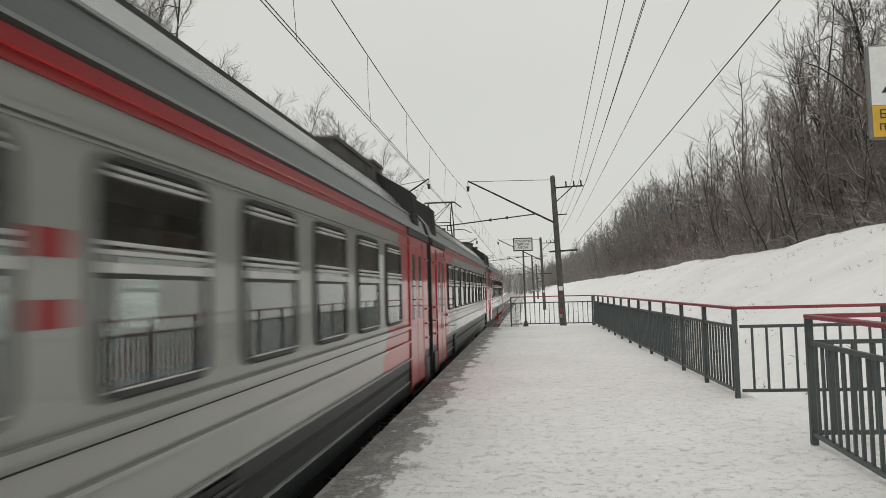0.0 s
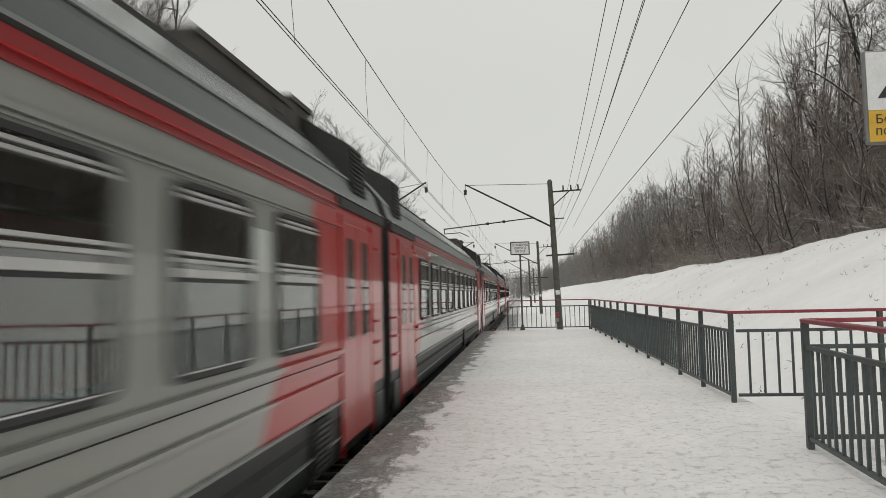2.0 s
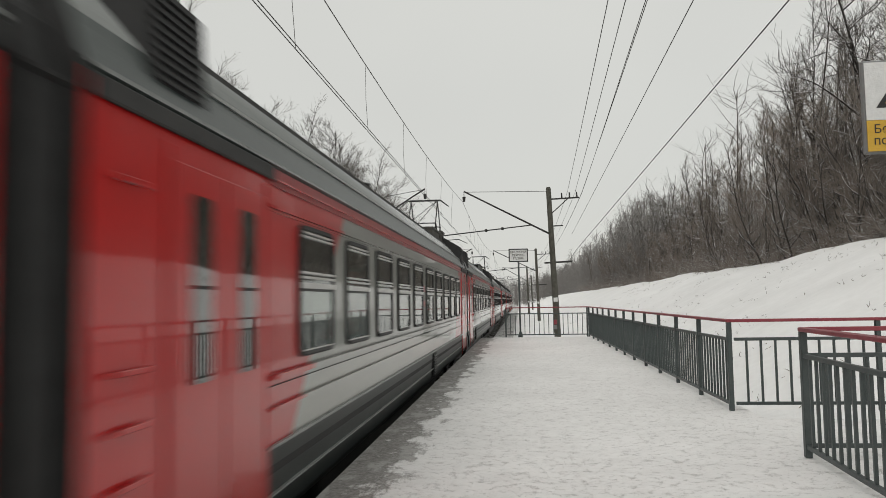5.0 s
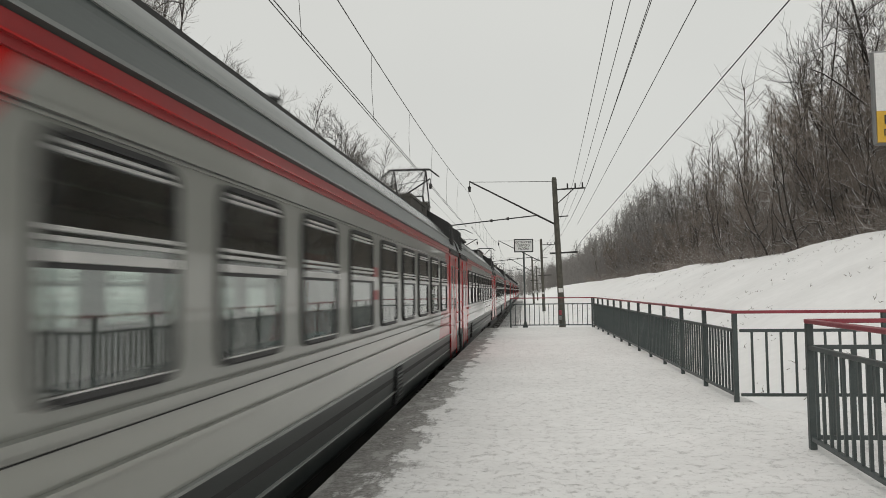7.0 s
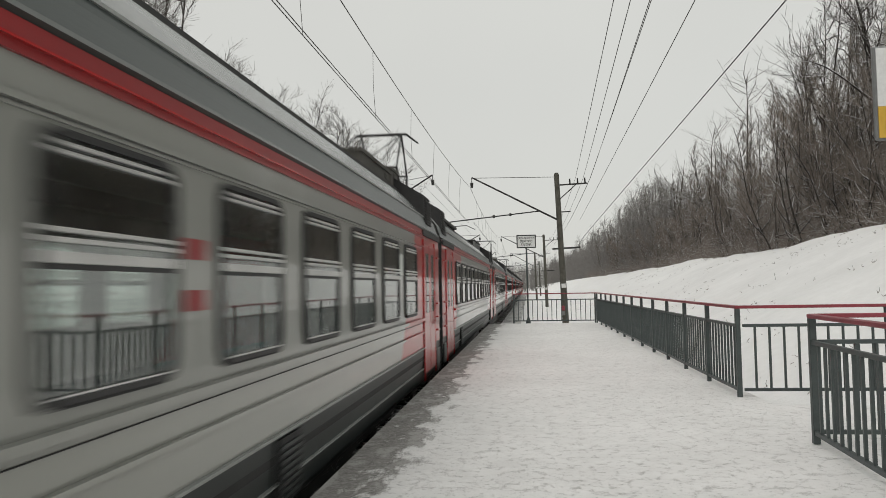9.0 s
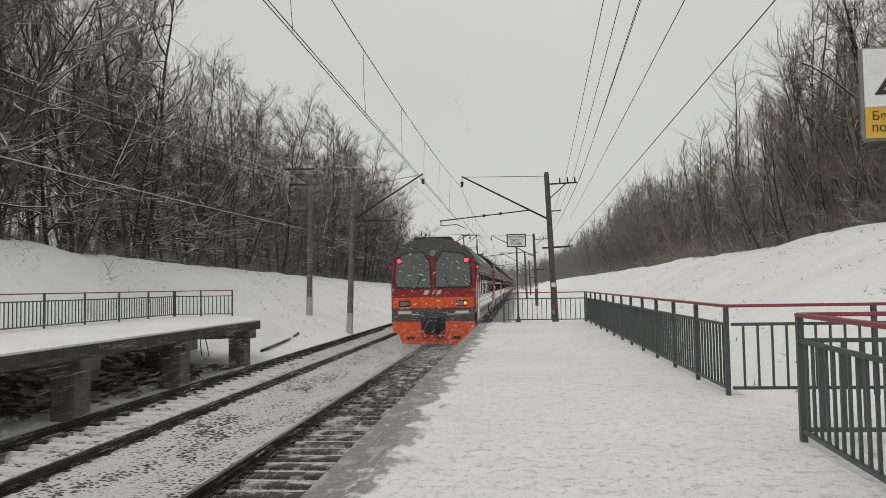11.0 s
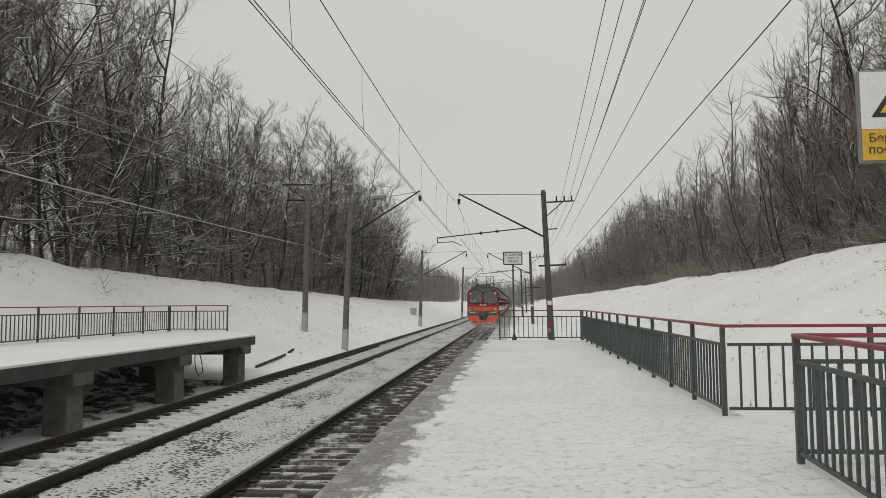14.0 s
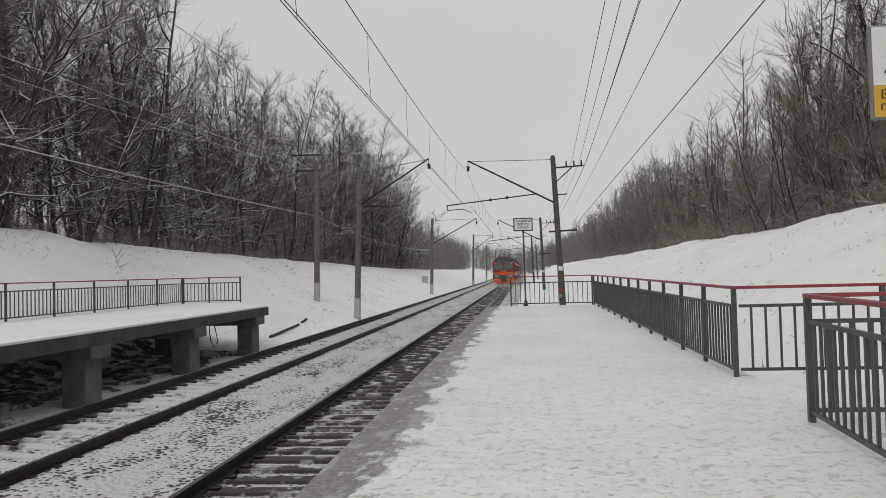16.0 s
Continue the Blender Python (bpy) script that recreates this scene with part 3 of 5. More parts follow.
def make_car(kind):
    """A car with its origin at rail level, its front towards +y."""
    car = empty("train_car")
    outline = body_outline()
    n = len(outline)
    bm = prism(outline, "y", -HALF, HALF)
    bm.normal_update()
    open_sides(bm)
    body = part("body", bm, "livery", car, "grey car body with red ends and a dark roof")
    for slot in ("roof_paint", "skirt_paint", "rubber", "roof_cove"):
        body.data.materials.append(M[slot])
    for poly in body.data.polygons:
        c = poly.center
        if abs(poly.normal.y) > 0.9:
            poly.material_index = 3
        elif c.z > 3.578:
            poly.material_index = 1 if c.z > 3.84 or 3.59 < c.z < 3.618 else 4
            poly.use_smooth = c.z > 3.87
        elif c.z < 1.58:
            poly.material_index = 2
    for sx in (1, -1):
        for name, z, w, d, mat in (("stripe", 3.508, 0.064, 0.006, "stripe_red"), ("stripe_bead", 3.490, 0.005, 0.024, "door_red"), ("stripe_bead", 3.446, 0.006, 0.016, "stripe_red"),
                                   ("window_bead", 3.287, 0.013, 0.026, "livery"), ("window_bead", 3.258, 0.006, 0.012, "livery"),
                                   ("waist_bead", 2.082, 0.020, 0.055, "livery"), ("waist_bead", 2.016, 0.0025, 0.006, "rubber"), ("lower_bead", 1.862, 0.012, 0.036, "livery"),
                                   ("sill_bead", 1.600, 0.010, 0.030, "molding"), ("skirt_bead", 1.255, 0.006, 0.030, "molding"), ("roof_bead", 3.868, 0.010, 0.022, "molding"), ("roof_rail", 4.345, 0.022, 0.03, "roof_gear")):
            x0 = {"roof_bead": 1.68, "roof_rail": 1.22, "skirt_bead": 1.755}.get(name, 1.782)
            lo, hi = sorted((sx * x0, sx * (x0 + d)))
            zone = HALF - 2.25 if not name.startswith("roof") else HALF - 1.4
            part(name, boxed((lo, -zone, z - w), (hi, zone, z + w)), mat, car)
    # windows
    frame_bm = None
    w, h, r = WIN_W, WIN_H, 0.11
    for sx in (1, -1):
        for k, y in enumerate(Y_WINDOWS):
            holder = pose(sx * 1.782, y, WIN_Z, 0, 0, 90 if sx > 0 else -90)
            if frame_bm is None:
                frame_bm = bmesh.new()
                outer, inner = round_rect(w + 0.06, h + 0.03, r + 0.015), round_rect(w - 0.02, h - 0.03, r)
                rings = [[frame_bm.verts.new((a, d, b)) for a, b in o] for o, d in ((outer, 0.0), (outer, -0.022), (inner, -0.022), (inner, 0.0))]
                m = len(outer)
                for a, b in zip(rings, rings[1:]):
                    for i in range(m):
                        frame_bm.faces.new((a[i], a[(i + 1) % m], b[(i + 1) % m], b[i]))
                win = part("window", frame_bm, "rubber", car)
                win.matrix_basis = holder
                pane = part("pane", prism(round_rect(w - 0.02, h - 0.03, r), "y", -0.008, 0.004), "train_glass", win)
                bars = []
                for lo, hi, cut in ((0.134, 0.154, 0.0), (0.094, 0.116, 0.0), (0.016, 0.062, 0.0), (0.464, 0.481, 0.09), (0.430, 0.447, 0.05), (-0.489, -0.480, 0.07)):
                    bars.append(part("sash_bar", boxed((-w / 2 + cut, -0.028, lo), (w / 2 - cut, -0.009, hi), 0.003), "silver", win, "pale metal sash bar"))
                sill = part("sill", boxed((-w / 2 + 0.05, -0.030, -0.518), (w / 2 - 0.05, -0.009, -0.489), 0.004), "black_paint", win)
                bars.append(part("sash_gap", boxed((-w / 2 + 0.01, -0.020, -0.006), (w / 2 - 0.01, -0.009, 0.016)), "black_paint", win))
            else:
                o = again(win, car, holder)
                for piece in (pane, *bars, sill):
                    again(piece, o, Matrix())
    # doors: two leaves each, at both ends
    leaf = None
    for sx in (1, -1):
        for end in (1, -1):
            yc = end * (HALF - 1.45)
            for s in (-1, 1):
                holder = pose(sx * 1.782, yc + s * 0.345, 0, 0, 0, 90 if sx > 0 else -90)
                if leaf is None:
                    leaf = part("door", boxed((-0.335, -0.012, 1.16), (0.335, 0.0, 3.34), 0.005), "door_red", car, "red sliding door leaf")
                    leaf.matrix_basis = holder
                    dp = part("pane", prism([(a, b + 2.68) for a, b in round_rect(0.27, 1.02, 0.05)], "y", -0.02, -0.013), "glass", leaf)
                    db = part("sash_bar", boxed((-0.135, -0.028, 2.68), (0.135, -0.021, 2.70)), "rubber", leaf)
                else:
                    o = again(leaf, car, holder)
                    again(dp, o, Matrix())
                    again(db, o, Matrix())
            for s in (-1, 1):
                lo, hi = sorted((sx * 1.782, sx * 1.800))
                part("door_post", boxed((lo, yc + s * 0.72 - 0.025, 1.05), (hi, yc + s * 0.72 + 0.025, 3.42), 0.008), "door_red", car)
            for z in (1.80, 2.05, 2.30, 3.16):
                lo, hi = sorted((sx * 1.784, sx * 1.82))
                part("step_grip", boxed((lo, end * (HALF - 0.34) - 0.15, z - 0.014), (hi, end * (HALF - 0.34) + 0.15, z + 0.014), 0.004), "door_red", car)
            ya, yb = sorted((end * (HALF - 2.3), end * (HALF - 0.02)))
            part("door_track", boxed((min(sx * 1.783, sx * 1.84), ya, 3.475), (max(sx * 1.783, sx * 1.815), yb, 3.572), 0.008), "roof_gear", car, "dark cover over the door track")
            # lower grey flap and louvred vent beside the door
            lo, hi = sorted((sx * 1.76, sx * 1.80))
            part("flap", boxed((lo, end * (HALF - 0.34) - 0.24, 1.05), (hi, end * (HALF - 0.34) + 0.24, 1.45), 0.01), "skirt_paint", car)
        for y0 in ((1.2,) if not kind.startswith("motor") else (-HALF + 3.9, HALF - 3.2)):
            lo, hi = sorted((sx * 1.72, sx * 1.80))
            vent = part("louvre", boxed((lo, y0, 1.10), (hi, y0 + 0.5, 1.56)), "rubber", car, "black louvred vent")
            lo, hi = sorted((sx * 1.801, sx * 1.815))
            slat = part("slat", boxed((lo, y0 + 0.03, 1.14), (hi, y0 + 0.47, 1.165)), "skirt_paint", vent)
            for i in range(1, 8):
                again(slat, vent, pose(0, 0, 0.05 * i))
        # notice and red badge between windows
        part("notice", boxed((min(sx * 1.782, sx * 1.787), Y_WINDOWS[8] + 0.65, 2.78), (max(sx * 1.782, sx * 1.787), Y_WINDOWS[8] + 0.92, 3.07)), "paper", car, "white paper notice")
        for i in range(2):
            z = 2.50 + 0.27 * i
            part("badge", boxed((min(sx * 1.782, sx * 1.786), Y_WINDOWS[4] + 0.65, z), (max(sx * 1.782, sx * 1.786), Y_WINDOWS[4] + 0.9, z + 0.11)), "stripe_red", car)
    # louvred intakes on the roof's edge at both ends
    for end in (1, -1):
        if kind == "cab" and end < 0:
            continue
        for sx in (1, -1):
            y0, y1 = (HALF - 1.42, HALF - 0.66) if end > 0 else (-HALF + 0.62, -HALF + 1.30)
            hood = [(sx * 1.73, 3.70), (sx * 1.70, 4.26), (sx * 1.10, 4.62), (sx * 0.9, 4.62), (sx * 0.9, 3.9)]
            hood_ob = part("roof_intake", prism(hood, "y", y0, y1), "rubber", car, "black louvred roof intake")
            slat = part("slat", boxed((min(sx * 1.722, sx * 1.75), y0 + 0.05, 3.74), (max(sx * 1.722, sx * 1.75), y1 - 0.05, 3.762)), "rubber", hood_ob)
            for i in range(1, 10):
                again(slat, hood_ob, pose(-sx * 0.003 * i, 0, 0.052 * i))
    # a bank of intakes along the roof's edge, under a lid on struts
    if kind == "motor":
        for sx in (1, -1):
            bank = part("intake_bank", boxed((min(sx * 0.9, sx * 1.22), HALF - 5.0, 4.30), (max(sx * 0.9, sx * 1.22), HALF - 1.44, 4.555)), "rubber", car, "long black intake bank under a lid")
            part("lid", boxed((min(sx * 0.86, sx * 1.32), HALF - 5.05, 4.556), (max(sx * 0.86, sx * 1.32), HALF - 1.43, 4.61), 0.01), "roof_gear", bank)
            strut = part("strut", boxed((min(sx * 1.225, sx * 1.29), HALF - 5.0, 4.28), (max(sx * 1.225, sx * 1.29), HALF - 4.92, 4.556)), "molding", bank)
            for i in range(1, 5):
                again(strut, bank, pose(0, 0.87 * i, 0))
    # long equipment boxes behind the front intake
    for sx in (1, -1):
        for y0, y1, z1 in ((HALF - 4.1, HALF - 1.80, 4.64), (HALF - 1.75, HALF - 0.95, 4.74)):
            rb = boxed((min(sx * 0.5, sx * 1.16), y0, 4.36), (max(sx * 0.5, sx * 1.16), y1, z1), 0.02)
            add_box(rb, (min(sx * 0.46, sx * 1.19), y0 - 0.02, z1 - 0.05), (max(sx * 0.46, sx * 1.19), y1 + 0.02, z1 + 0.004))
            add_box(rb, (min(sx * 1.161, sx * 1.175), y1 - 0.45, 4.46), (max(sx * 1.161, sx * 1.175), y1 - 0.2, z1 - 0.08))
            part("roof_box", rb, "roof_box", car, "dark grey-brown roof equipment box")
    part("roof_knob", add_rod(rod((0.95, -1.5, 4.42), (0.95, -1.5, 4.56), 0.10, 0.16, 10), (-0.95, 3.5, 4.42), (-0.95, 3.5, 4.56), 0.10, 0.16, 10), "roof_gear", car)
    if kind.startswith("motor"):
        reach = 8.5 if kind == "motor" else 3.9
        for sx in (1, -1):
            rb = boxed((min(sx * 0.95, sx * 1.30), -HALF + 2.6, 4.42), (max(sx * 0.95, sx * 1.30), -HALF + reach, 4.49), 0.01)
            for i in range(int((reach - 2.7) / 0.76) + 1):
                add_box(rb, (min(sx * 1.0, sx * 1.26), -HALF + 2.7 + 0.76 * i, 4.30), (max(sx * 1.0, sx * 1.26), -HALF + 2.78 + 0.76 * i, 4.43))
            part("roof_rack", rb, "roof_gear", car, "long black slab on short feet above the roof")
        part("walkway", boxed((-0.35, -HALF + 0.6, 4.56), (0.35, HALF - 1.0, 4.60)), "roof_gear", car)
        # pantograph, raised
        yp, top = (-HALF + 2.85 if kind == "motor" else HALF - 3.9), 6.38
        panto = part("pantograph", rod((-0.62, yp, top), (0.62, yp, top), 0.035), "roof_gear", car, "raised black pantograph")
        for s in (-1, 1):
            part("horn", rod((s * 0.62, yp, top), (s * 0.92, yp, top - 0.24), 0.028, 0.02), "roof_gear", panto)
            part("upper_arm", rod((s * 0.5, yp + 0.75, 5.45), (s * 0.5, yp, top), 0.022), "roof_gear", panto)
            part("upper_arm", rod((s * 0.5, yp - 0.75, 5.45), (s * 0.5, yp, top), 0.022), "roof_gear", panto)
            part("lower_arm", rod((s * 0.55, yp + 0.25, 4.7), (s * 0.5, yp + 0.75, 5.45), 0.03), "roof_gear", panto)
            part("lower_arm", rod((s * 0.55, yp - 0.25, 4.7), (s * 0.5, yp - 0.75, 5.45), 0.03), "roof_gear", panto)
            part("insulator", rod((s * 0.55, yp + 0.6, 4.5), (s * 0.55, yp + 0.6, 4.72), 0.07), "roof_gear", panto)
            part("insulator", rod((s * 0.55, yp - 0.6, 4.5), (s * 0.55, yp - 0.6, 4.72), 0.07), "roof_gear", panto)
        for s in (-1, 1):
            part("cross_brace", rod((-0.5, yp + s * 0.75, 5.45), (0.5, yp + s * 0.75, 5.45), 0.02), "roof_gear", panto)
            part("cross_brace", rod((-0.5, yp + s * 0.75, 5.45), (0.5, yp, top), 0.012), "roof_gear", panto)
        part("base_frame", add_box(boxed((-0.65, yp - 0.7, 4.68), (-0.5, yp + 0.7, 4.74)), (0.5, yp - 0.7, 4.68), (0.65, yp + 0.7, 4.74)), "roof_gear", panto)
        part("cable_box", boxed((-0.5, -HALF + 4.0, 4.52), (0.1, -HALF + 5.1, 4.86), 0.03), "roof_gear", car)
    else:
        for y in (-6.5, -2.2, 2.2, 6.5):
            part("roof_vent", prism([(-0.45, 4.42), (-0.38, 4.64), (0.38, 4.64), (0.45, 4.42)], "y", y - 0.5, y + 0.5), "roof_gear", car)
    # couplings, underframe and wheels
    if kind != "cab":
        gang = part("gangway", prism(round_rect(1.5, 2.5, 0.15), "y", -HALF - 0.28, -HALF + 0.002), "rubber", car)
        gang.matrix_basis = pose(0, 0, 2.75)
        part("end_cover", prism([(a * 0.95, 0.95 + (b - 0.95) * 0.97) for a, b in outline], "y", -HALF - 0.27, -HALF - 0.001), "rubber", car)
    part("saloon_floor", boxed((-1.77, -HALF + 0.05, 1.40), (1.77, HALF - 0.05, 1.46)), "rubber", car)
    ub = boxed((-1.3, -5.5, 0.35), (1.3, 5.5, 0.93), 0.05)
    part("underframe", ub, "roof_gear", car)
    bogie = None
    for y in (-7.4, 7.4):
        bb = boxed((-1.15, -1.9, 0.40), (-0.98, 1.9, 0.68), 0.03)
        add_box(bb, (0.98, -1.9, 0.40), (1.15, 1.9, 0.68), 0.03)
        add_box(bb, (-1.0, -0.25, 0.42), (1.0, 0.25, 0.66))
        if bogie is None:
            bogie = part("bogie", bb, "roof_gear", car)
            wheels = [part("wheel_set", add_rod(add_rod(rod((-0.86, 0, 0.475), (0.86, 0, 0.475), 0.08), (-0.86, 0, 0.475), (-0.73, 0, 0.475), 0.47, 0.47, 24), (0.73, 0, 0.475), (0.86, 0, 0.475), 0.47, 0.47, 24), "rail_steel", bogie)]
            wheels[0].matrix_basis = pose(0, -1.3, 0)
            again(wheels[0], bogie, pose(0, 1.3, 0))
            bogie.matrix_basis = pose(0, y, 0)
        else:
            bb.free()
            o = again(bogie, car, pose(0, y, 0))
            again(wheels[0], o, pose(0, -1.3, 0))
            again(wheels[0], o, pose(0, 1.3, 0))
    if kind == "cab":
        make_cab(car, outline)
    labels = {"cab": "grey and red train car with driving cab and lit tail lamps",
              "motor": "grey and red train car with raised pantograph and roof gear",
              "motor_front": "grey and red train car with pantograph raised near its front",
              "trailer": "grey and red electric train car with ten windows a side"}
    return tagged(car, labels[kind], "train car", "cars of the passing train")


def make_cab(car, outline):
    """The driving end, at -y."""
    y = -HALF
    face = [(a * 0.985, b) for a, b in outline if b >= 1.1]
    part("cab_face", prism(face, "y", y - 0.14, y - 0.001), "cab_red", car, "dark red cab front")
    brow = [(a * 0.98, b) for a, b in outline if b >= 3.79]
    part("cab_brow", prism(brow, "y", y - 0.19, y - 0.141), "cab_grey", car, "grey band over the windscreens")
    for s in (-1, 1):
        pts = [(s * 0.12, 2.58), (s * 1.48, 2.58), (s * 1.57, 2.74), (s * 1.53, 3.66), (s * 1.24, 3.93), (s * 0.42, 4.02), (s * 0.13, 3.55)]
        scr = part("windscreen_frame", prism([(0.79 * s + (a - 0.79 * s) * 1.07, 3.3 + (b - 3.3) * 1.07) for a, b in pts], "y", y - 0.20, y - 0.195), "rubber", car)
        part("pane", prism(pts, "y", y - 0.215, y - 0.201), "cab_glass", scr)
        part("wiper", rod((s * 0.75, y - 0.23, 2.5), (s * 0.45, y - 0.23, 3.05), 0.018), "black_paint", scr)
        lamp = part("tail_lamp_housing", rod((s * 1.40, y - 0.216, 3.66), (s * 1.40, y - 0.235, 3.66), 0.13, 0.13, 16), "black_paint", car)
        part("lens", rod((s * 1.40, y - 0.236, 3.66), (s * 1.40, y - 0.25, 3.66), 0.085, 0.085, 16), "tail_lamp", lamp, "glowing red tail lamp")
        head = part("headlamp_box", boxed((s * 1.2 - 0.24, y - 0.20, 1.76), (s * 1.2 + 0.24, y - 0.181, 2.02), 0.01), "black_paint", car)
        part("lens", boxed((s * 1.2 - 0.19, y - 0.215, 1.80), (s * 1.2 + 0.05, y - 0.201, 1.98), 0.008), "sign_grey", head)
        part("marker_lens", boxed((s * 1.2 + 0.07, y - 0.215, 1.83), (s * 1.2 + 0.19, y - 0.201, 1.95), 0.008), "marker_lamp" if s > 0 else "sign_grey", head)
        # the running number, as plain bars
        part("number_bars", boxed((s * 1.2 - 0.28, y - 0.165, 1.46), (s * 1.2 + 0.28, y - 0.16, 1.58)), "paper", car)
        part("handle", boxed((s * 0.75 - 0.16, y - 0.18, 1.42), (s * 0.75 + 0.16, y - 0.16, 1.46)), "paper", car)
        part("buffer_lamp", boxed((s * 0.95 - 0.16, y - 0.27, 0.42), (s * 0.95 + 0.16, y - 0.24, 0.54)), "black_paint", car)
    part("waist_band", boxed((-1.70, y - 0.18, 1.70), (1.70, y - 0.141, 2.14), 0.01), "cab_orange", car, "bright orange band with the headlamps")
    part("lower_band", boxed((-1.73, y - 0.16, 1.12), (1.73, y - 0.141, 1.66), 0.01), "cab_grey", car)
    plow = [(-1.71, 1.14), (-1.69, 0.78), (-1.42, 0.58), (-1.30, 0.22), (1.30, 0.22), (1.42, 0.58), (1.69, 0.78), (1.71, 1.14)]
    part("plough", prism(plow, "y", y - 0.24, y - 0.02), "cab_orange", car, "orange-red plough skirt")
    part("coupler_plate", prism([(-0.5, 1.3), (-0.5, 0.85), (-0.3, 0.62), (0.3, 0.62), (0.5, 0.85), (0.5, 1.3)], "y", y - 0.30, y - 0.241), "black_paint", car)
    part("coupler", add_box(boxed((-0.16, y - 0.62, 0.88), (0.16, y - 0.30, 1.16), 0.03), (-0.24, y - 0.85, 0.84), (0.22, y - 0.62, 1.22), 0.05), "roof_gear", car)
    hose = bmesh.new()
    for s in (-1, 1):
        for i in range(6):
            a0, a1 = radians(180 * i / 6), radians(180 * (i + 1) / 6)
            add_rod(hose, (s * 0.3 + 0.16 * math.cos(a0), y - 0.4, 0.75 - 0.3 * math.sin(a0)), (s * 0.3 + 0.16 * math.cos(a1), y - 0.4, 0.75 - 0.3 * math.sin(a1)), 0.025, n=6)
    part("air_hose", hose, "black_paint", car)
    # the operator's mark, as plain slanted bars
    for x, w in ((-0.28, 0.26), (0.02, 0.14), (0.24, 0.24)):
        part("emblem", prism([(x - w / 2, 2.26), (x + w / 2 - 0.08, 2.26), (x + w / 2, 2.44), (x - w / 2 + 0.08, 2.44)], "y", y - 0.15, y - 0.141), "paper", car)
    lamp = part("roof_lamp", prism([(-0.9, 4.3), (0.9, 4.3), (0.75, 4.66), (-0.75, 4.66)], "y", y - 0.12, y + 1.4), "roof_gear", car)
    part("horn", rod((-0.6, y + 1.0, 4.6), (-0.6, y + 1.0, 5.0), 0.02), "roof_gear", lamp)
    part("lens", rod((0, y - 0.192, 3.98), (0, y - 0.21, 3.98), 0.13, 0.13, 16), "sign_grey", lamp)


KINDS = {}
TRAIN = []
for k in range(CARS):
    kind = "cab" if k in (0, CARS - 1) else ("motor" if k in (1, 3, 5) else "motor_front" if k in (6, 9) else "trailer")
    if kind not in KINDS:
        KINDS[kind] = make_car(kind)
        TRAIN.append(KINDS[kind])
    else:
        TRAIN.append(copy_thing(KINDS[kind], Matrix()))


def car_pose(k, t):
    """Car k from the rear, t seconds in; the leading car faces forward."""
    y = between(t, TAIL_AT) + SPEED * t + CAR * (k + 0.5)
    turn = 180 if k == CARS - 1 else 0
    return pose(TRAIN_AXIS, y, RAIL_TOP, 0, 0, turn)


def snow_dust():
    """Powder snow whirled up behind the last car, as loose flakes that travel with it."""
    rng = random.Random(77)
    verts, faces = [], []
    for i in range(42000):
        back = 0.4 + 26 * rng.random() ** 1.7
        spread = 1.0 + 0.03 * back
        x = rng.uniform(-1.9, 1.9) * spread if i % 3 else rng.uniform(1.0, 2.3)
        z = -0.1 + (0.25 + 0.07 * back) * rng.expovariate(1.1)
        if z > 4.4:
            continue
        if i % 3 == 0:
            back = rng.uniform(-45, 3)
            z = -0.1 + rng.expovariate(0.9)
            if z > 3.5:
                continue
        if back < 9 and z > 0.15 + 0.10 * max(back, 0.0) + (0.6 if back < 0.4 else 0.0):
            continue
        r = rng.uniform(0.005, 0.009)
        c = Vector((x, -back, z))
        k = len(verts)
        verts += [c + Vector((rng.gauss(0, r), rng.gauss(0, r), rng.gauss(0, r))) for _ in range(4)]
        faces += [(k, k + 1, k + 2), (k, k + 2, k + 3), (k, k + 3, k + 1), (k + 1, k + 3, k + 2)]
    ob = mesh_ob("snow_dust", verts, faces, "snow")
    return tagged(ob, "powder snow whirled up behind the passing train", "snow", kind="stuff")


DUST = snow_dust()


def motions():
    walk(DUST, [(t, car_pose(0, t) @ pose(0, -HALF, 0)) for t in sorted([0.5 * i for i in range(33)] + [1.9])])
    for k, car in enumerate(TRAIN):
        walk(car, [(t, car_pose(k, t)) for t in sorted([0.5 * i for i in range(33)] + [1.9])])


# ---- masts, wires, signs ----
def wire(name, pts, r, material, label, parent=None, n=4):
    verts, faces = [], []
    for i, p in enumerate(pts):
        p = Vector(p)
        d = (Vector(pts[min(i + 1, len(pts) - 1)]) - Vector(pts[max(i - 1, 0)])).normalized()
        a = d.cross(Vector((0, 0, 1))).normalized()
        b = a.cross(d)
        for k in range(n):
            t = 2 * math.pi * k / n
            verts.append(p + a * (r * math.cos(t)) + b * (r * math.sin(t)))
    for i in range(len(pts) - 1):
        for k in range(n):
            faces.append((i * n + k, i * n + (k + 1) % n, (i + 1) * n + (k + 1) % n, (i + 1) * n + k))
    ob = mesh_ob(name, verts, faces, material, parent)
    if label:
        tagged(ob, label, "wire", "overhead wires")
    return ob


def sagged(a, b, sag, n=14):
    a, b = Vector(a), Vector(b)
    return [a.lerp(b, i / n) - Vector((0, 0, 4 * sag * (i / n) * (1 - i / n))) for i in range(n + 1)]


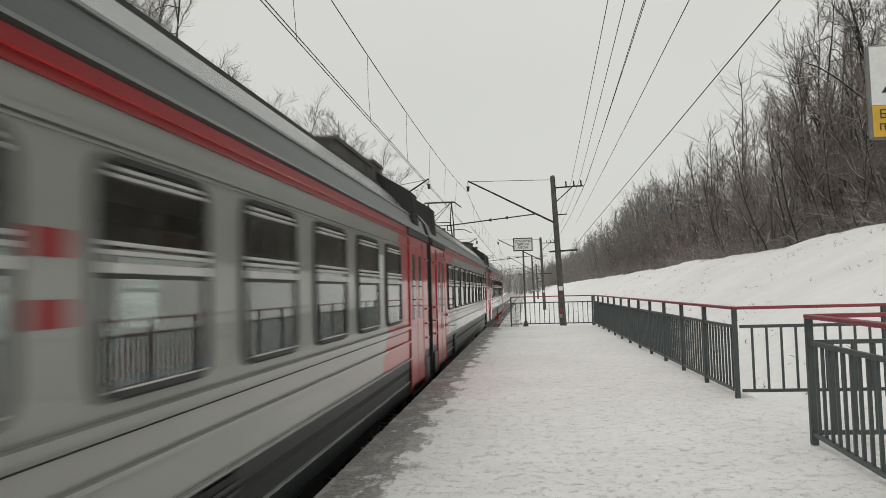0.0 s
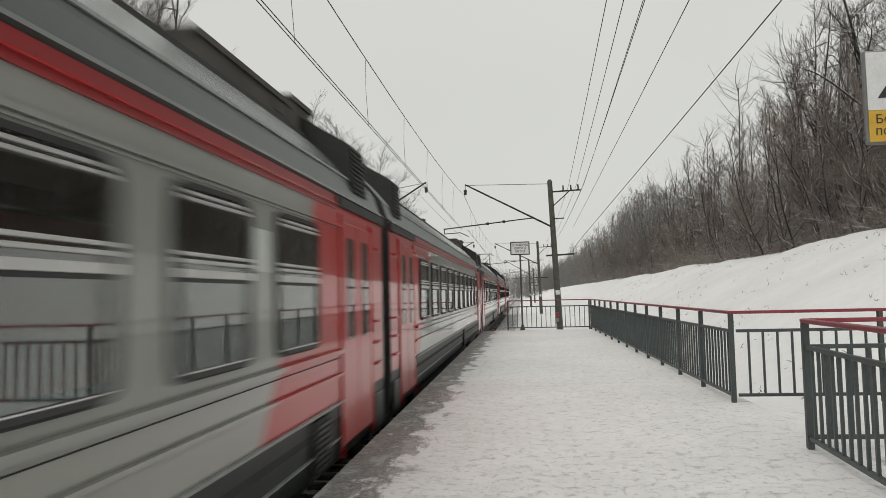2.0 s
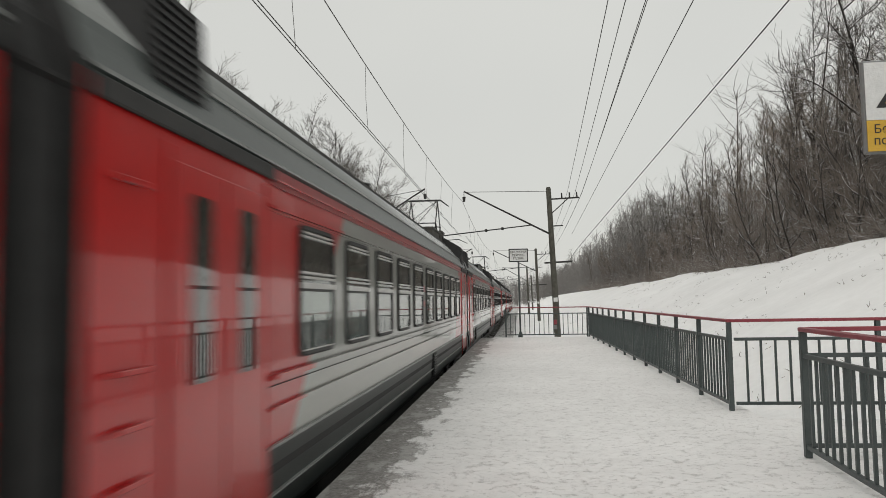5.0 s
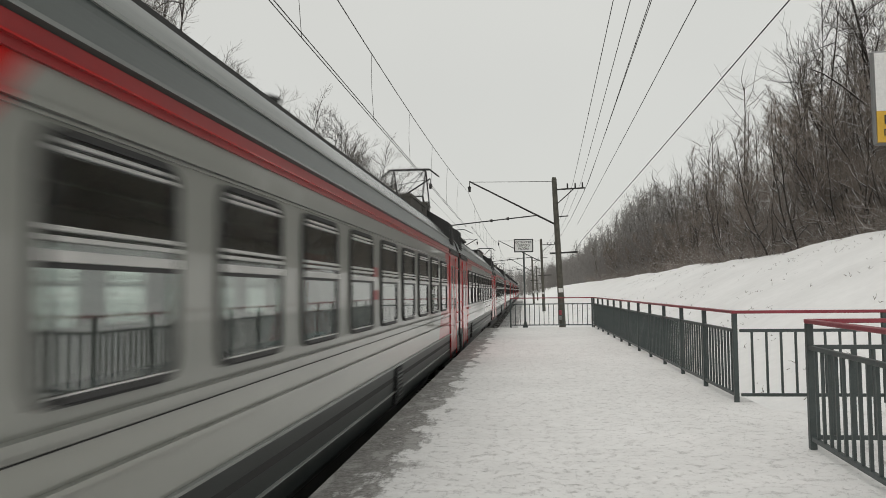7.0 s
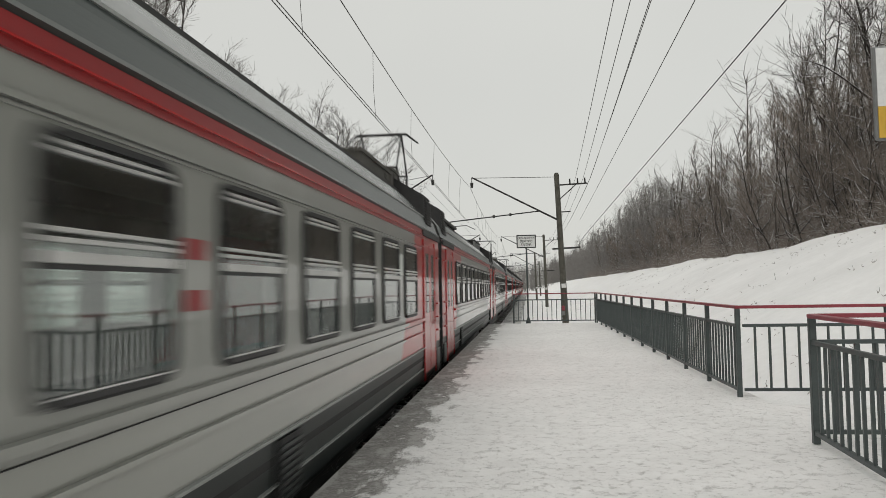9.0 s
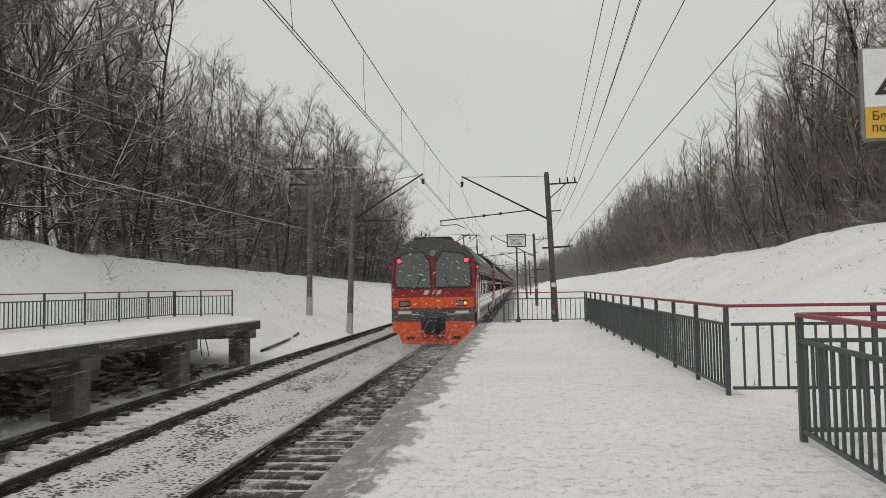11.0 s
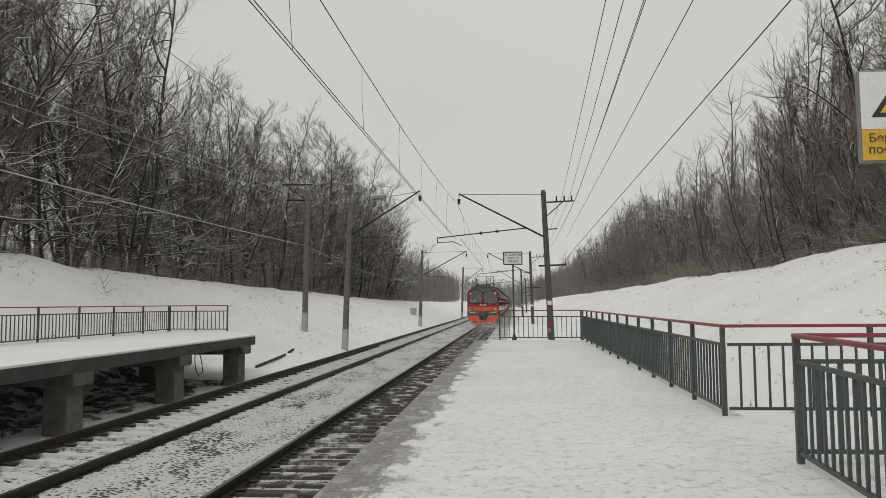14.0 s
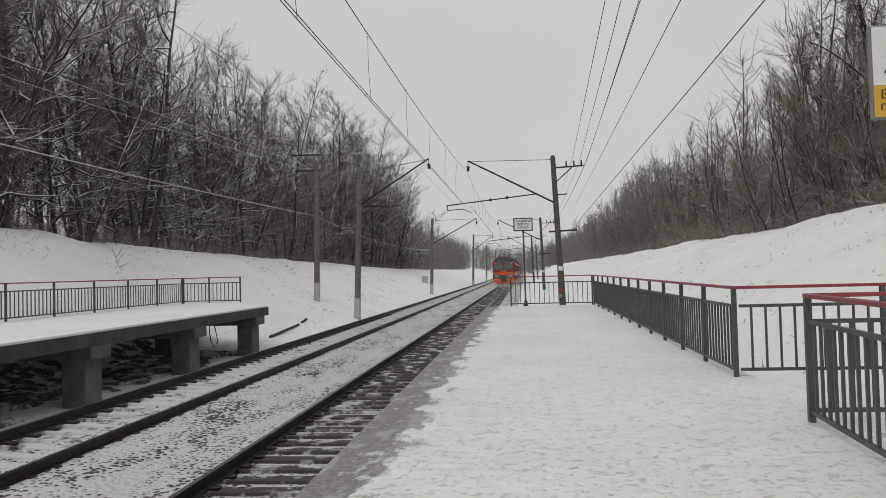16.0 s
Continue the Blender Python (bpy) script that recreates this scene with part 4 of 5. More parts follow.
def make_mast(x, y, z, top, lean, arm, telegraph=True, r=0.2, concrete="pole_concrete", label="weathered concrete catenary mast with a steel bracket arm"):
    """A concrete mast; arm: the bracket's tip (x, z) over the track, or None."""
    mast = empty("catenary_mast", pose(x, y, z, 0, lean, 0))
    tagged(mast, label, "mast", "catenary masts")
    h = top - z
    part("shaft", rod((0, 0, -1.0), (0, 0, h), r, r * 0.72, 12), concrete, mast)
    if not telegraph:
        part("foot", rod((0, 0, -0.3), (0, 0, 1.1), r * 1.04, r * 1.02, 12), "pole_foot", mast, "whitewashed foot")
    part("cap", rod((0, 0, h), (0, 0, h + 0.15), r * 0.8, r * 0.5, 12), concrete, mast)
    if arm:
        into = pose(x, y, z, 0, lean, 0).inverted()

        def at(wx, wz):
            return into @ Vector((wx, y, wz))

        tx, tz = arm
        s = 1 if tx > x else -1
        root, tip = at(x - s * 0.15 + (top - 2.8 - z) * math.sin(radians(lean)), tz - 2.78), at(tx, tz)
        part("bracket_arm", rod(root, tip, 0.055, 0.045), "dark_steel", mast)
        part("tie_rod", rod(at(x + (h - 0.1) * math.sin(radians(lean)), top - 0.1), at(tx - s * 0.05, tz - 0.04), 0.016), "dark_steel", mast)
        part("insulator", add_rod(rod(tip, at(tx, tz - 0.32), 0.02), at(tx, tz - 0.32), at(tx, tz - 0.62), 0.10, 0.07), "dark_steel", mast)
        if telegraph:
            part("registration_tube", rod(at(x - 1.3, tz - 2.10), at(tx - 1.35, tz - 2.62), 0.035), "dark_steel", mast)
            part("steady_arm", add_rod(add_rod(rod(at(tx - 1.3, tz - 2.62), at(tx - 1.3, tz - 2.92), 0.025), at(tx - 1.3, tz - 2.9), at(tx - 0.35, tz - 2.85), 0.025), at(tx - 0.35, tz - 2.85), at(tx + 0.15, tz - 3.1), 0.022), "dark_steel", mast)
            for f in (0.42, 0.60):
                part("insulator", rod(at(x - 1.3 + (tx - x - 0.05) * (f - 0.1), tz - 2.10 - 0.52 * (f - 0.1)), at(x - 1.45 + (tx - x - 0.05) * (f - 0.1), tz - 2.11 - 0.52 * (f - 0.1)), 0.10, 0.07), "dark_steel", mast)
        else:
            part("registration_tube", rod(at(x + s * 0.6, tz - 2.72), at(x + s * 2.9, tz - 2.75), 0.03), "dark_steel", mast)
    if telegraph:
        part("crossarm", boxed((0, -0.05, h - 0.62), (1.75, 0.05, h - 0.54)), "dark_steel", mast)
        part("strut", rod((0, 0, h - 1.5), (1.1, 0, h - 0.6), 0.03), "dark_steel", mast)
        for d in (0.75, 1.2, 1.62):
            part("insulator", rod((d, 0, h - 0.54), (d, 0, h - 0.25), 0.05, 0.04), "dark_steel", mast)
        part("crossarm", boxed((-0.1, -0.04, h - 2.2), (0.7, 0.04, h - 2.14)), "dark_steel", mast)
        part("crossarm", boxed((-0.5, -0.06, h - 4.35), (1.1, 0.06, h - 4.25)), "dark_steel", mast)
        part("number_plate", boxed((-0.12, -r - 0.03, h - 6.6), (0.12, -r - 0.015, h - 6.35)), "white_paint", mast)
    return mast


RIGHT_MASTS = [(2.12, 44.0, 7.95), (2.2, 92.0, 7.6), (1.5, 140.0, 7.6), (3.0, 190.0, 7.5)]
for i, (x, y, top) in enumerate(RIGHT_MASTS):
    tip = (NEAR_AXIS + 0.26, top + 0.03)
    make_mast(x, y, -1.1, top, -2.2 if i == 0 else -1.5, tip)

LEFT_MASTS = [(-10.1, 44.0, 7.62, (-5.55, 8.22)), (-10.4, 82.0, 7.2, (-5.2, 7.2)), (-9.3, 132.0, 7.7, (-5.6, 7.6)), (-9.8, 187.0, 7.5, (-5.9, 7.6)), (-9.9, 245.0, 7.4, (-6.0, 7.6))]
for x, y, top, tip in LEFT_MASTS:
    make_mast(x, y, ground_z(x, y), top, 2.0, tip, telegraph=False, concrete="pole_pale")
tele = make_mast(-13.13, 46.0, ground_z(-13.13, 46.0), 8.6, 1.0, None, telegraph=False, concrete="pole_pale", label="weathered concrete telegraph pole with short crossarms")
part("crossarm", boxed((-1.7, -0.05, 9.15), (0.3, 0.05, 9.23)), "dark_steel", tele)
part("crossarm", boxed((-1.4, -0.05, 8.15), (0.3, 0.05, 8.23)), "dark_steel", tele)
part("strut", rod((-1.5, 0, 9.2), (-0.1, 0, 8.2), 0.03), "dark_steel", tele)
part("crossarm", boxed((-0.6, -0.05, 5.4), (0.3, 0.05, 5.46)), "dark_steel", tele)

# contact wires and messengers, span by span
spans = [-6.0, 44.0, 92.0, 140.0, 190.0]
for a, b in zip(spans, spans[1:]):
    pa, pb = (NEAR_AXIS + 0.16, a, 7.4), (NEAR_AXIS + 0.1, b, 7.45)
    wire("messenger_wire", sagged(pa, pb, 0.62), 0.012, "wire", "dark overhead messenger wire of the near track")
    for dx in (-0.03, 0.03):
        wire("contact_wire", sagged((NEAR_AXIS + 0.34 + dx, a, 5.3), (NEAR_AXIS + 0.02 + dx, b, 5.3), 0.0, 6), 0.010, "wire", "dark overhead contact wire of the near track")
    for i in range(1, 9):
        f = i / 9
        z = 7.4 - 0.62 * 4 * f * (1 - f)
        y = a + (b - a) * f
        x = NEAR_AXIS - 0.08 * f
        wire("dropper", [(x + 0.34 - 0.3 * f, y, 5.3), (x + 0.25 - 0.2 * f, y, (5.3 + z) / 2), (x + 0.16, y, z)], 0.006, "wire", "thin wire dropper between messenger and contact wire", n=3)
far_pts = [(-8.1, -6.0, 7.6), (-7.95, 37.0, 7.5), (-6.03, 44.5, 7.55), (-6.3, 112.0, 7.4), (-6.4, 150.0, 7.4), (-5.8, 200.0, 7.4)]
for (xa, a, za), (xb, b, zb) in zip(far_pts, far_pts[1:]):
    wire("messenger_wire", sagged((xa, a, za), (xb, b, zb), 0.1), 0.010, "wire", "thin dark overhead wire of the far track")
# wires on the right-hand masts
START = [(1.28, 7.9), (1.58, 7.9), (2.0, 7.9), (2.06, 7.85)]
ENDS = [(0.75, -0.2), (1.2, -0.2), (1.62, -0.2), (1.58, -0.25)]
for (x0, z0), (dx, dz) in zip(START, ENDS):
    wire("line_wire", sagged((x0, -6.0, z0), (2.12 + dx, 44.0, 7.95 + dz), 0.12), 0.010, "wire", "thin dark line wire strung from mast to mast")
    for (xa, a, ta), (xb, b, tb) in zip(RIGHT_MASTS, RIGHT_MASTS[1:]):
        wire("line_wire", sagged((xa + dx, a, ta + dz), (xb + dx, b, tb + dz), 0.35), 0.010, "wire", "thin dark line wire strung from mast to mast")
wire("line_wire", sagged((2.13, -6.0, 5.7), (3.07, 44.0, 5.3), 0.05), 0.008, "wire", "thin dark line wire strung from mast to mast")
wire("feeder_cable", sagged((4.79, -6.0, 7.03), (3.3, 44.0, 4.36), 0.0), 0.015, "wire", "thick dark feeder cable above the platform")
wire("feeder_cable", sagged((3.3, 44.0, 4.36), (3.8, 92.0, 3.9), 0.3), 0.018, "wire", "thick dark feeder cable along the masts")
# snow-laden lines on the other side
wire("snowy_cable", sagged((-17.2, -2.0, 6.4), (-13.13, 46.0, 5.2), 0.25), 0.020, "pale_wire", "sagging cable carrying a rim of snow")
wire("snowy_cable", sagged((-13.13, 46.0, 5.2), (-10.6, 82.0, 3.9), 0.6), 0.016, "pale_wire", "sagging cable carrying a rim of snow")
wire("line_wire", sagged((-13.9, -2.0, 6.6), (-14.2, 46.0, 8.3), 0.2), 0.009, "pale_wire", "thin snowy wire by the trees")
wire("line_wire", sagged((-13.2, -2.0, 7.0), (-13.6, 46.0, 8.4), 0.2), 0.008, "pale_wire", "thin snowy wire by the trees")


def writing(name, text, size, m, material, parent, squeeze=1.0, bold=0.0):
    cu = bpy.data.curves.new(name, "FONT")
    cu.body, cu.size, cu.align_x, cu.align_y = text, size, "CENTER", "CENTER"
    cu.extrude, cu.offset = 0.001, bold
    tmp = bpy.data.objects.new(name, cu)
    me = bpy.data.meshes.new_from_object(tmp)
    bpy.data.objects.remove(tmp)
    bpy.data.curves.remove(cu)
    me.materials.clear()
    me.materials.append(M[material])
    ob = new(name, me)
    ob.parent = parent
    ob.matrix_basis = m @ Matrix.Diagonal((squeeze, 1, 1, 1))
    return ob


def make_stop_sign():
    """The plate that says where the first car stops."""
    s = empty("stop_marker_sign", pose(-0.03, 30.42, 0))
    tagged(s, "small white framed sign plate on a thin grey post", "sign")
    part("post", rod((0, 0.03, -0.3), (-0.02, 0.03, 3.55), 0.035), "fence_green", s)
    part("post_foot", rod((0, 0.03, -0.05), (0, 0.03, 0.22), 0.12, 0.05, 8), "fence_green", s)
    part("frame", boxed((-0.41, -0.03, 3.03), (0.37, -0.005, 3.57), 0.01), "black_paint", s, "black painted border")
    part("plate", boxed((-0.365, -0.04, 3.075), (0.325, -0.031, 3.525)), "white_paint", s)
    for i, line in enumerate(("ОСТАНОВКА", "ПЕРВОГО", "ВАГОНА")):
        writing("lettering", line, 0.13, pose(-0.02, -0.042, 3.43 - 0.13 * i, 90, 0, 0), "black_paint", s, 0.8, 0.0025)


make_stop_sign()


def make_warning_sign():
    s = empty("warning_sign", pose(1.865, 4.2, 0))
    tagged(s, "white and yellow warning board with triangle in a grey frame", "sign")
    w, lo, hi = 0.46, 2.26, 2.745
    part("frame", boxed((0.0, 0.0, lo - 0.012), (w, 0.03, hi + 0.012), 0.008), "sign_grey", s)
    part("white_panel", boxed((0.014, -0.006, lo + 0.17), (w - 0.014, -0.001, hi)), "white_paint", s)
    part("yellow_panel", boxed((0.014, -0.006, lo), (w - 0.014, -0.001, lo + 0.168)), "yellow_paint", s)
    c = w / 2
    part("triangle", prism([(c - 0.165, lo + 0.235), (c + 0.165, lo + 0.235), (c + 0.02, lo + 0.45), (c - 0.02, lo + 0.45)], "y", -0.009, -0.0065), "black_paint", s)
    part("triangle_field", prism([(c - 0.12, lo + 0.258), (c + 0.12, lo + 0.258), (c, lo + 0.425)], "y", -0.012, -0.0095), "yellow_paint", s)
    part("symbol", boxed((c - 0.012, -0.014, lo + 0.28), (c + 0.012, -0.0125, lo + 0.37)), "black_paint", s)
    writing("lettering", "Берегитесь", 0.066, pose(c, -0.0075, lo + 0.118, 90, 0, 0), "black_paint", s)
    writing("lettering", "поезда", 0.066, pose(c - 0.075, -0.0075, lo + 0.055, 90, 0, 0), "black_paint", s)
    part("post", rod((w - 0.06, 0.06, -0.3), (w - 0.06, 0.06, 2.9), 0.03), "sign_grey", s)


make_warning_sign()


# ---- trees: bare, with some snow lying on the limbs ----
class Wood:
    """Gathers tapered three- to five-sided limbs into one mesh."""

    def __init__(self):
        self.verts, self.faces = [], []

    def limb(self, pts, r0, r1, n):
        base = len(self.verts)
        last = len(pts) - 1
        for i, p in enumerate(pts):
            d = (pts[min(i + 1, last)] - pts[max(i - 1, 0)]).normalized()
            a = d.cross(Vector((0, 0, 1)))
            a = a.normalized() if a.length > 1e-3 else Vector((1, 0, 0))
            b = a.cross(d)
            r = r0 + (r1 - r0) * i / last
            for k in range(n):
                t = 2 * math.pi * (k + 0.5) / n - math.pi / 2
                self.verts.append(p + a * (r * math.cos(t)) + b * (r * math.sin(t)))
        for i in range(last):
            for k in range(n):
                self.faces.append((base + i * n + k, base + i * n + (k + 1) % n, base + (i + 1) * n + (k + 1) % n, base + (i + 1) * n + k))


def wander(rng, start, way, length, steps, jitter, lift):
    pts, d = [start.copy()], way.normalized()
    for _ in range(steps):
        d = (d + Vector((rng.gauss(0, jitter), rng.gauss(0, jitter), rng.gauss(0, jitter) + lift))).normalized()
        pts.append(pts[-1] + d * (length / steps))
    return pts


def make_tree(seed, height, spread, stems, twig_mat, label, low=0.25, lift=0.10, limbs=26, branches=7, twigs=4, taper=0.7, rise=(0.15, 1.2)):
    rng = random.Random(seed)
    tree = empty("tree")
    big, small = Wood(), Wood()
    for s in range(stems):
        a0 = 6.28 * (s + rng.random() * 0.6) / stems
        lean = Vector((math.cos(a0), math.sin(a0), 0)) * (0.08 + 0.16 * (stems > 1)) * rng.uniform(0.4, 1.2)
        h = height * rng.uniform(0.78, 1.0)
        start = Vector((math.cos(a0), math.sin(a0), 0)) * (0.4 * (stems > 1)) + Vector((0, 0, -0.8))
        trunk = wander(rng, start, Vector((0, 0, 1)) + lean, h + 0.8, 10, 0.06, 0.02)
        r0 = (0.0098 * h + 0.01) / (1 + 0.25 * (stems - 1))
        big.limb(trunk, r0, 0.012, 6)
        count = int(limbs / (0.55 + 0.45 * stems))
        for i in range(count):
            f = low + (0.98 - low) * (i + rng.random()) / count
            k = min(9, int(f * 10))
            p = trunk[k].lerp(trunk[k + 1], f * 10 - k)
            a = rng.uniform(0, 6.28)
            up = rng.uniform(*rise)
            length = spread * h * (1.1 - taper * f) * rng.uniform(0.6, 1.15)
            limb = wander(rng, p, Vector((math.cos(a), math.sin(a), up)), length, 5, 0.2 if taper > 0.6 else 0.27, lift)
            big.limb(limb, r0 * (1 - f) * 0.6 + 0.020, 0.008, 4)
            for j in range(branches):
                g = 0.15 + 0.85 * (j + rng.random()) / branches
                kk = min(4, int(g * 5))
                q = limb[kk].lerp(limb[kk + 1], min(1, g * 5 - kk))
                b = rng.uniform(0, 6.28)
                way = (limb[kk + 1] - limb[kk]).normalized() + Vector((math.cos(b), math.sin(b), rng.uniform(-0.1, 1.0))) * 0.75
                branch = wander(rng, q, way, length * rng.uniform(0.22, 0.45), 3, 0.26, lift)
                small.limb(branch, 0.011, 0.005, 3)
                for _ in range(twigs):
                    c = rng.uniform(0, 6.28)
                    k3 = rng.randrange(3)
                    q2 = branch[k3].lerp(branch[k3 + 1], rng.random())
                    way2 = (branch[k3 + 1] - branch[k3]).normalized() + Vector((math.cos(c), math.sin(c), rng.uniform(-0.1, 1.0))) * 0.75
                    small.limb([q2, q2 + way2.normalized() * rng.uniform(0.3, 0.8)], 0.0075, 0.003, 3)
    mesh_ob("trunk", big.verts, big.faces, "bark", tree, smooth=True)
    mesh_ob("crown", small.verts, small.faces, twig_mat, tree)
    return tagged(tree, label, "tree", "bare trees along the cutting")


PROTO = [
    make_tree(3, 14.2, 0.29, 1, "twig", "tall bare deciduous tree with snow on its limbs", limbs=34, branches=9, twigs=4, taper=0.48, rise=(0.05, 1.1), lift=0.08),
    make_tree(5, 13.4, 0.29, 2, "twig", "bare two-stemmed tree with snow-dusted limbs", limbs=36, branches=9, twigs=4, taper=0.48, rise=(0.05, 1.1), lift=0.08),
    make_tree(8, 13.0, 0.36, 2, "twig", "spreading bare tree with snow lying along its limbs", low=0.12, limbs=36, branches=9, twigs=4, taper=0.5, rise=(0.0, 1.0), lift=0.07),
    make_tree(11, 16.5, 0.17, 1, "red_twig", "slender tall bare tree with fine upright twigs", low=0.25, lift=0.2, limbs=30),
    make_tree(14, 11.0, 0.32, 3, "red_twig", "bushy bare tree of many brownish stems", low=0.06, lift=0.13, limbs=34, branches=9, twigs=5),
    make_tree(17, 7.0, 0.40, 3, "red_twig", "low bare brownish thicket tree", low=0.04, lift=0.14, limbs=34, branches=8, twigs=5),
]


def plant():
    rng = random.Random(77)
    placed = []

    def put(kind, x, y, s):
        m = Matrix.Translation((x, y, ground_z(x, y) - 0.05)) @ Matrix.Rotation(rng.uniform(0, 6.28), 4, "Z") @ Matrix.Diagonal((s, s, s * rng.uniform(0.92, 1.08), 1))
        placed.append((kind, m))

    # left of the line
    y = 15.0
    while y < 150:
        for row in range(2 if y < 30 else 3 if y < 80 else 2):
            x = -22.8 - 3.0 * row - rng.uniform(0, 2.2) + bend(y)
            size = between(y, [(15, 1.25), (36, 1.12), (48, 0.94), (56, 0.88), (70, 0.92), (85, 1.08), (110, 1.2), (150, 1.15)]) * rng.uniform(0.82, 1.1)
            kind = rng.choice([0, 1, 2, 2, 1]) if row else rng.choice([2, 2, 4, 5, 1])
            put(kind, x, y + rng.uniform(-0.9, 0.9), size)
        y += 2.1 + y * 0.014
    # right of the line
    y = 17.0
    while y < 160:
        for row in range(3 if y < 60 else 2):
            x = 15.8 + 2.8 * row + rng.uniform(0, 2.2) + bend(y)
            size = between(y, [(17, 1.05), (46, 1.0), (60, 0.78), (80, 0.75), (160, 0.8)]) * rng.uniform(0.82, 1.1)
            kind = rng.choice([1, 3, 3, 4, 4]) if row else rng.choice([4, 5, 5, 5])
            put(kind, x, y + rng.uniform(-0.9, 0.9), size)
        y += 1.9 + y * 0.02
    used = set()
    for kind, m in placed:
        if kind not in used:
            used.add(kind)
            PROTO[kind].matrix_basis = m
        else:
            copy_thing(PROTO[kind], m)


plant()


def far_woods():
    """The wood along both crests where the line runs out of sight, thick with fine twigs, its colour paled for haze."""
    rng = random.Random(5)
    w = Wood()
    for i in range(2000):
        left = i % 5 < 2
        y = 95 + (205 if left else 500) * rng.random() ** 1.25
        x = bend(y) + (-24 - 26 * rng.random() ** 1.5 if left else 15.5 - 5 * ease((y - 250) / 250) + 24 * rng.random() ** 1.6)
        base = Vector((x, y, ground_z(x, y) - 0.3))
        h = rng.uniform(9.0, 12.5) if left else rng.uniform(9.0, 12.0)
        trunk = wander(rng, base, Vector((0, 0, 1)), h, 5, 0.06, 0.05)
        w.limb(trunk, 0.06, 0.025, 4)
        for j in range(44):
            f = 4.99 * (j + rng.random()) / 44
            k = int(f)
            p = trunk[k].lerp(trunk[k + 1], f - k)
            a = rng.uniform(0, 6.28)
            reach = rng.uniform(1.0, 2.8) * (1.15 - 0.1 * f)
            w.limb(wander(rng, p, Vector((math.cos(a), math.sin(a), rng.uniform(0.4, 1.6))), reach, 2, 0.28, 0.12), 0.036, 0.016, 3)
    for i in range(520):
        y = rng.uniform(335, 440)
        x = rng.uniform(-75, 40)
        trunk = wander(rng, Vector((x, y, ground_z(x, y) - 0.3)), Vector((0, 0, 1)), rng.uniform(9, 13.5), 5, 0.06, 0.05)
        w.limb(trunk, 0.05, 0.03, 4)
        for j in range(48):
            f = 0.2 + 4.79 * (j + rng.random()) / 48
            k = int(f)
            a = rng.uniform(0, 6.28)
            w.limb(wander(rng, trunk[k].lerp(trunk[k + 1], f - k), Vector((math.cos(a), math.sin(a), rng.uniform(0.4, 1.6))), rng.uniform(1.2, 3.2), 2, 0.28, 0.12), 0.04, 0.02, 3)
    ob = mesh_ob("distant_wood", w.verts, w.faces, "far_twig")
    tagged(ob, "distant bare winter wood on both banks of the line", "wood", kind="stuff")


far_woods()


def undergrowth():
    """Thin arching stems that fill the foot of the wood on both crests."""
    rng = random.Random(9)
    w = Wood()
    for side in (-1, 1):
        for _ in range(2300 if side < 0 else 3400):
            y = 14 + 180 * rng.random() ** 1.25
            deep = rng.random()
            x = (-21.8 - 7 * deep if side < 0 else 14.8 + 7 * deep) + bend(y)
            p = Vector((x, y, ground_z(x, y) - 0.1))
            for _ in range(2):
                a = rng.uniform(0, 6.28)
                stem = wander(rng, p, Vector((math.cos(a), math.sin(a), rng.uniform(0.5, 1.6))), rng.uniform(0.8, 3.2 if side < 0 else 4.6) * (0.6 + 0.5 * deep), 4, 0.22, -0.04)
                w.limb(stem, 0.014, 0.005, 3)
                for k in (1, 2, 3):
                    b = rng.uniform(0, 6.28)
                    w.limb(wander(rng, stem[k], Vector((math.cos(b), math.sin(b), 0.6)), rng.uniform(0.3, 1.0), 2, 0.25, 0.05), 0.008, 0.004, 3)
    ob = mesh_ob("undergrowth", w.verts, w.faces, "red_twig")
    tagged(ob, "dense brown leafless undergrowth dusted with snow", "undergrowth", kind="stuff")


undergrowth()


def deep_wood():
    """The rows behind, seen only through the front ones."""
    rng = random.Random(21)
    w = Wood()
    for side in (-1, 1):
        for _ in range(250 if side < 0 else 330):
            y = (16 + 150 * rng.random() ** 1.2) if side < 0 else (20 + 160 * rng.random())
            x = (-26 - 24 * rng.random() if side < 0 else 18 + 22 * rng.random()) + bend(y)
            base = Vector((x, y, ground_z(x, y) - 0.3))
            h = rng.uniform(11, 16) * ((1.08 if y < 40 else 0.82) if side < 0 else 0.9)
            trunk = wander(rng, base, Vector((0, 0, 1)), h, 6, 0.06, 0.05)
            w.limb(trunk, 0.13, 0.02, 5)
            for i in range(28):
                f = rng.uniform(0.8, 5.9)
                k = int(f)
                p = trunk[k].lerp(trunk[k + 1], f - k)
                a = rng.uniform(0, 6.28)
                limb = wander(rng, p, Vector((math.cos(a), math.sin(a), rng.uniform(0.2, 1.2))), rng.uniform(1.4, 4.4), 3, 0.22, 0.08)
                w.limb(limb, 0.03, 0.008, 3)
                for _ in range(4):
                    k = rng.randrange(3)
                    b = rng.uniform(0, 6.28)
                    q = limb[k].lerp(limb[k + 1], rng.random())
                    w.limb([q, q + Vector((math.cos(b), math.sin(b), rng.uniform(-0.1, 1.2))) * rng.uniform(0.4, 1.1)], 0.011, 0.004, 3)
    ob = mesh_ob("back_wood", w.verts, w.faces, "twig")
    tagged(ob, "dense bare winter wood behind the front trees", "wood", kind="stuff")


deep_wood()


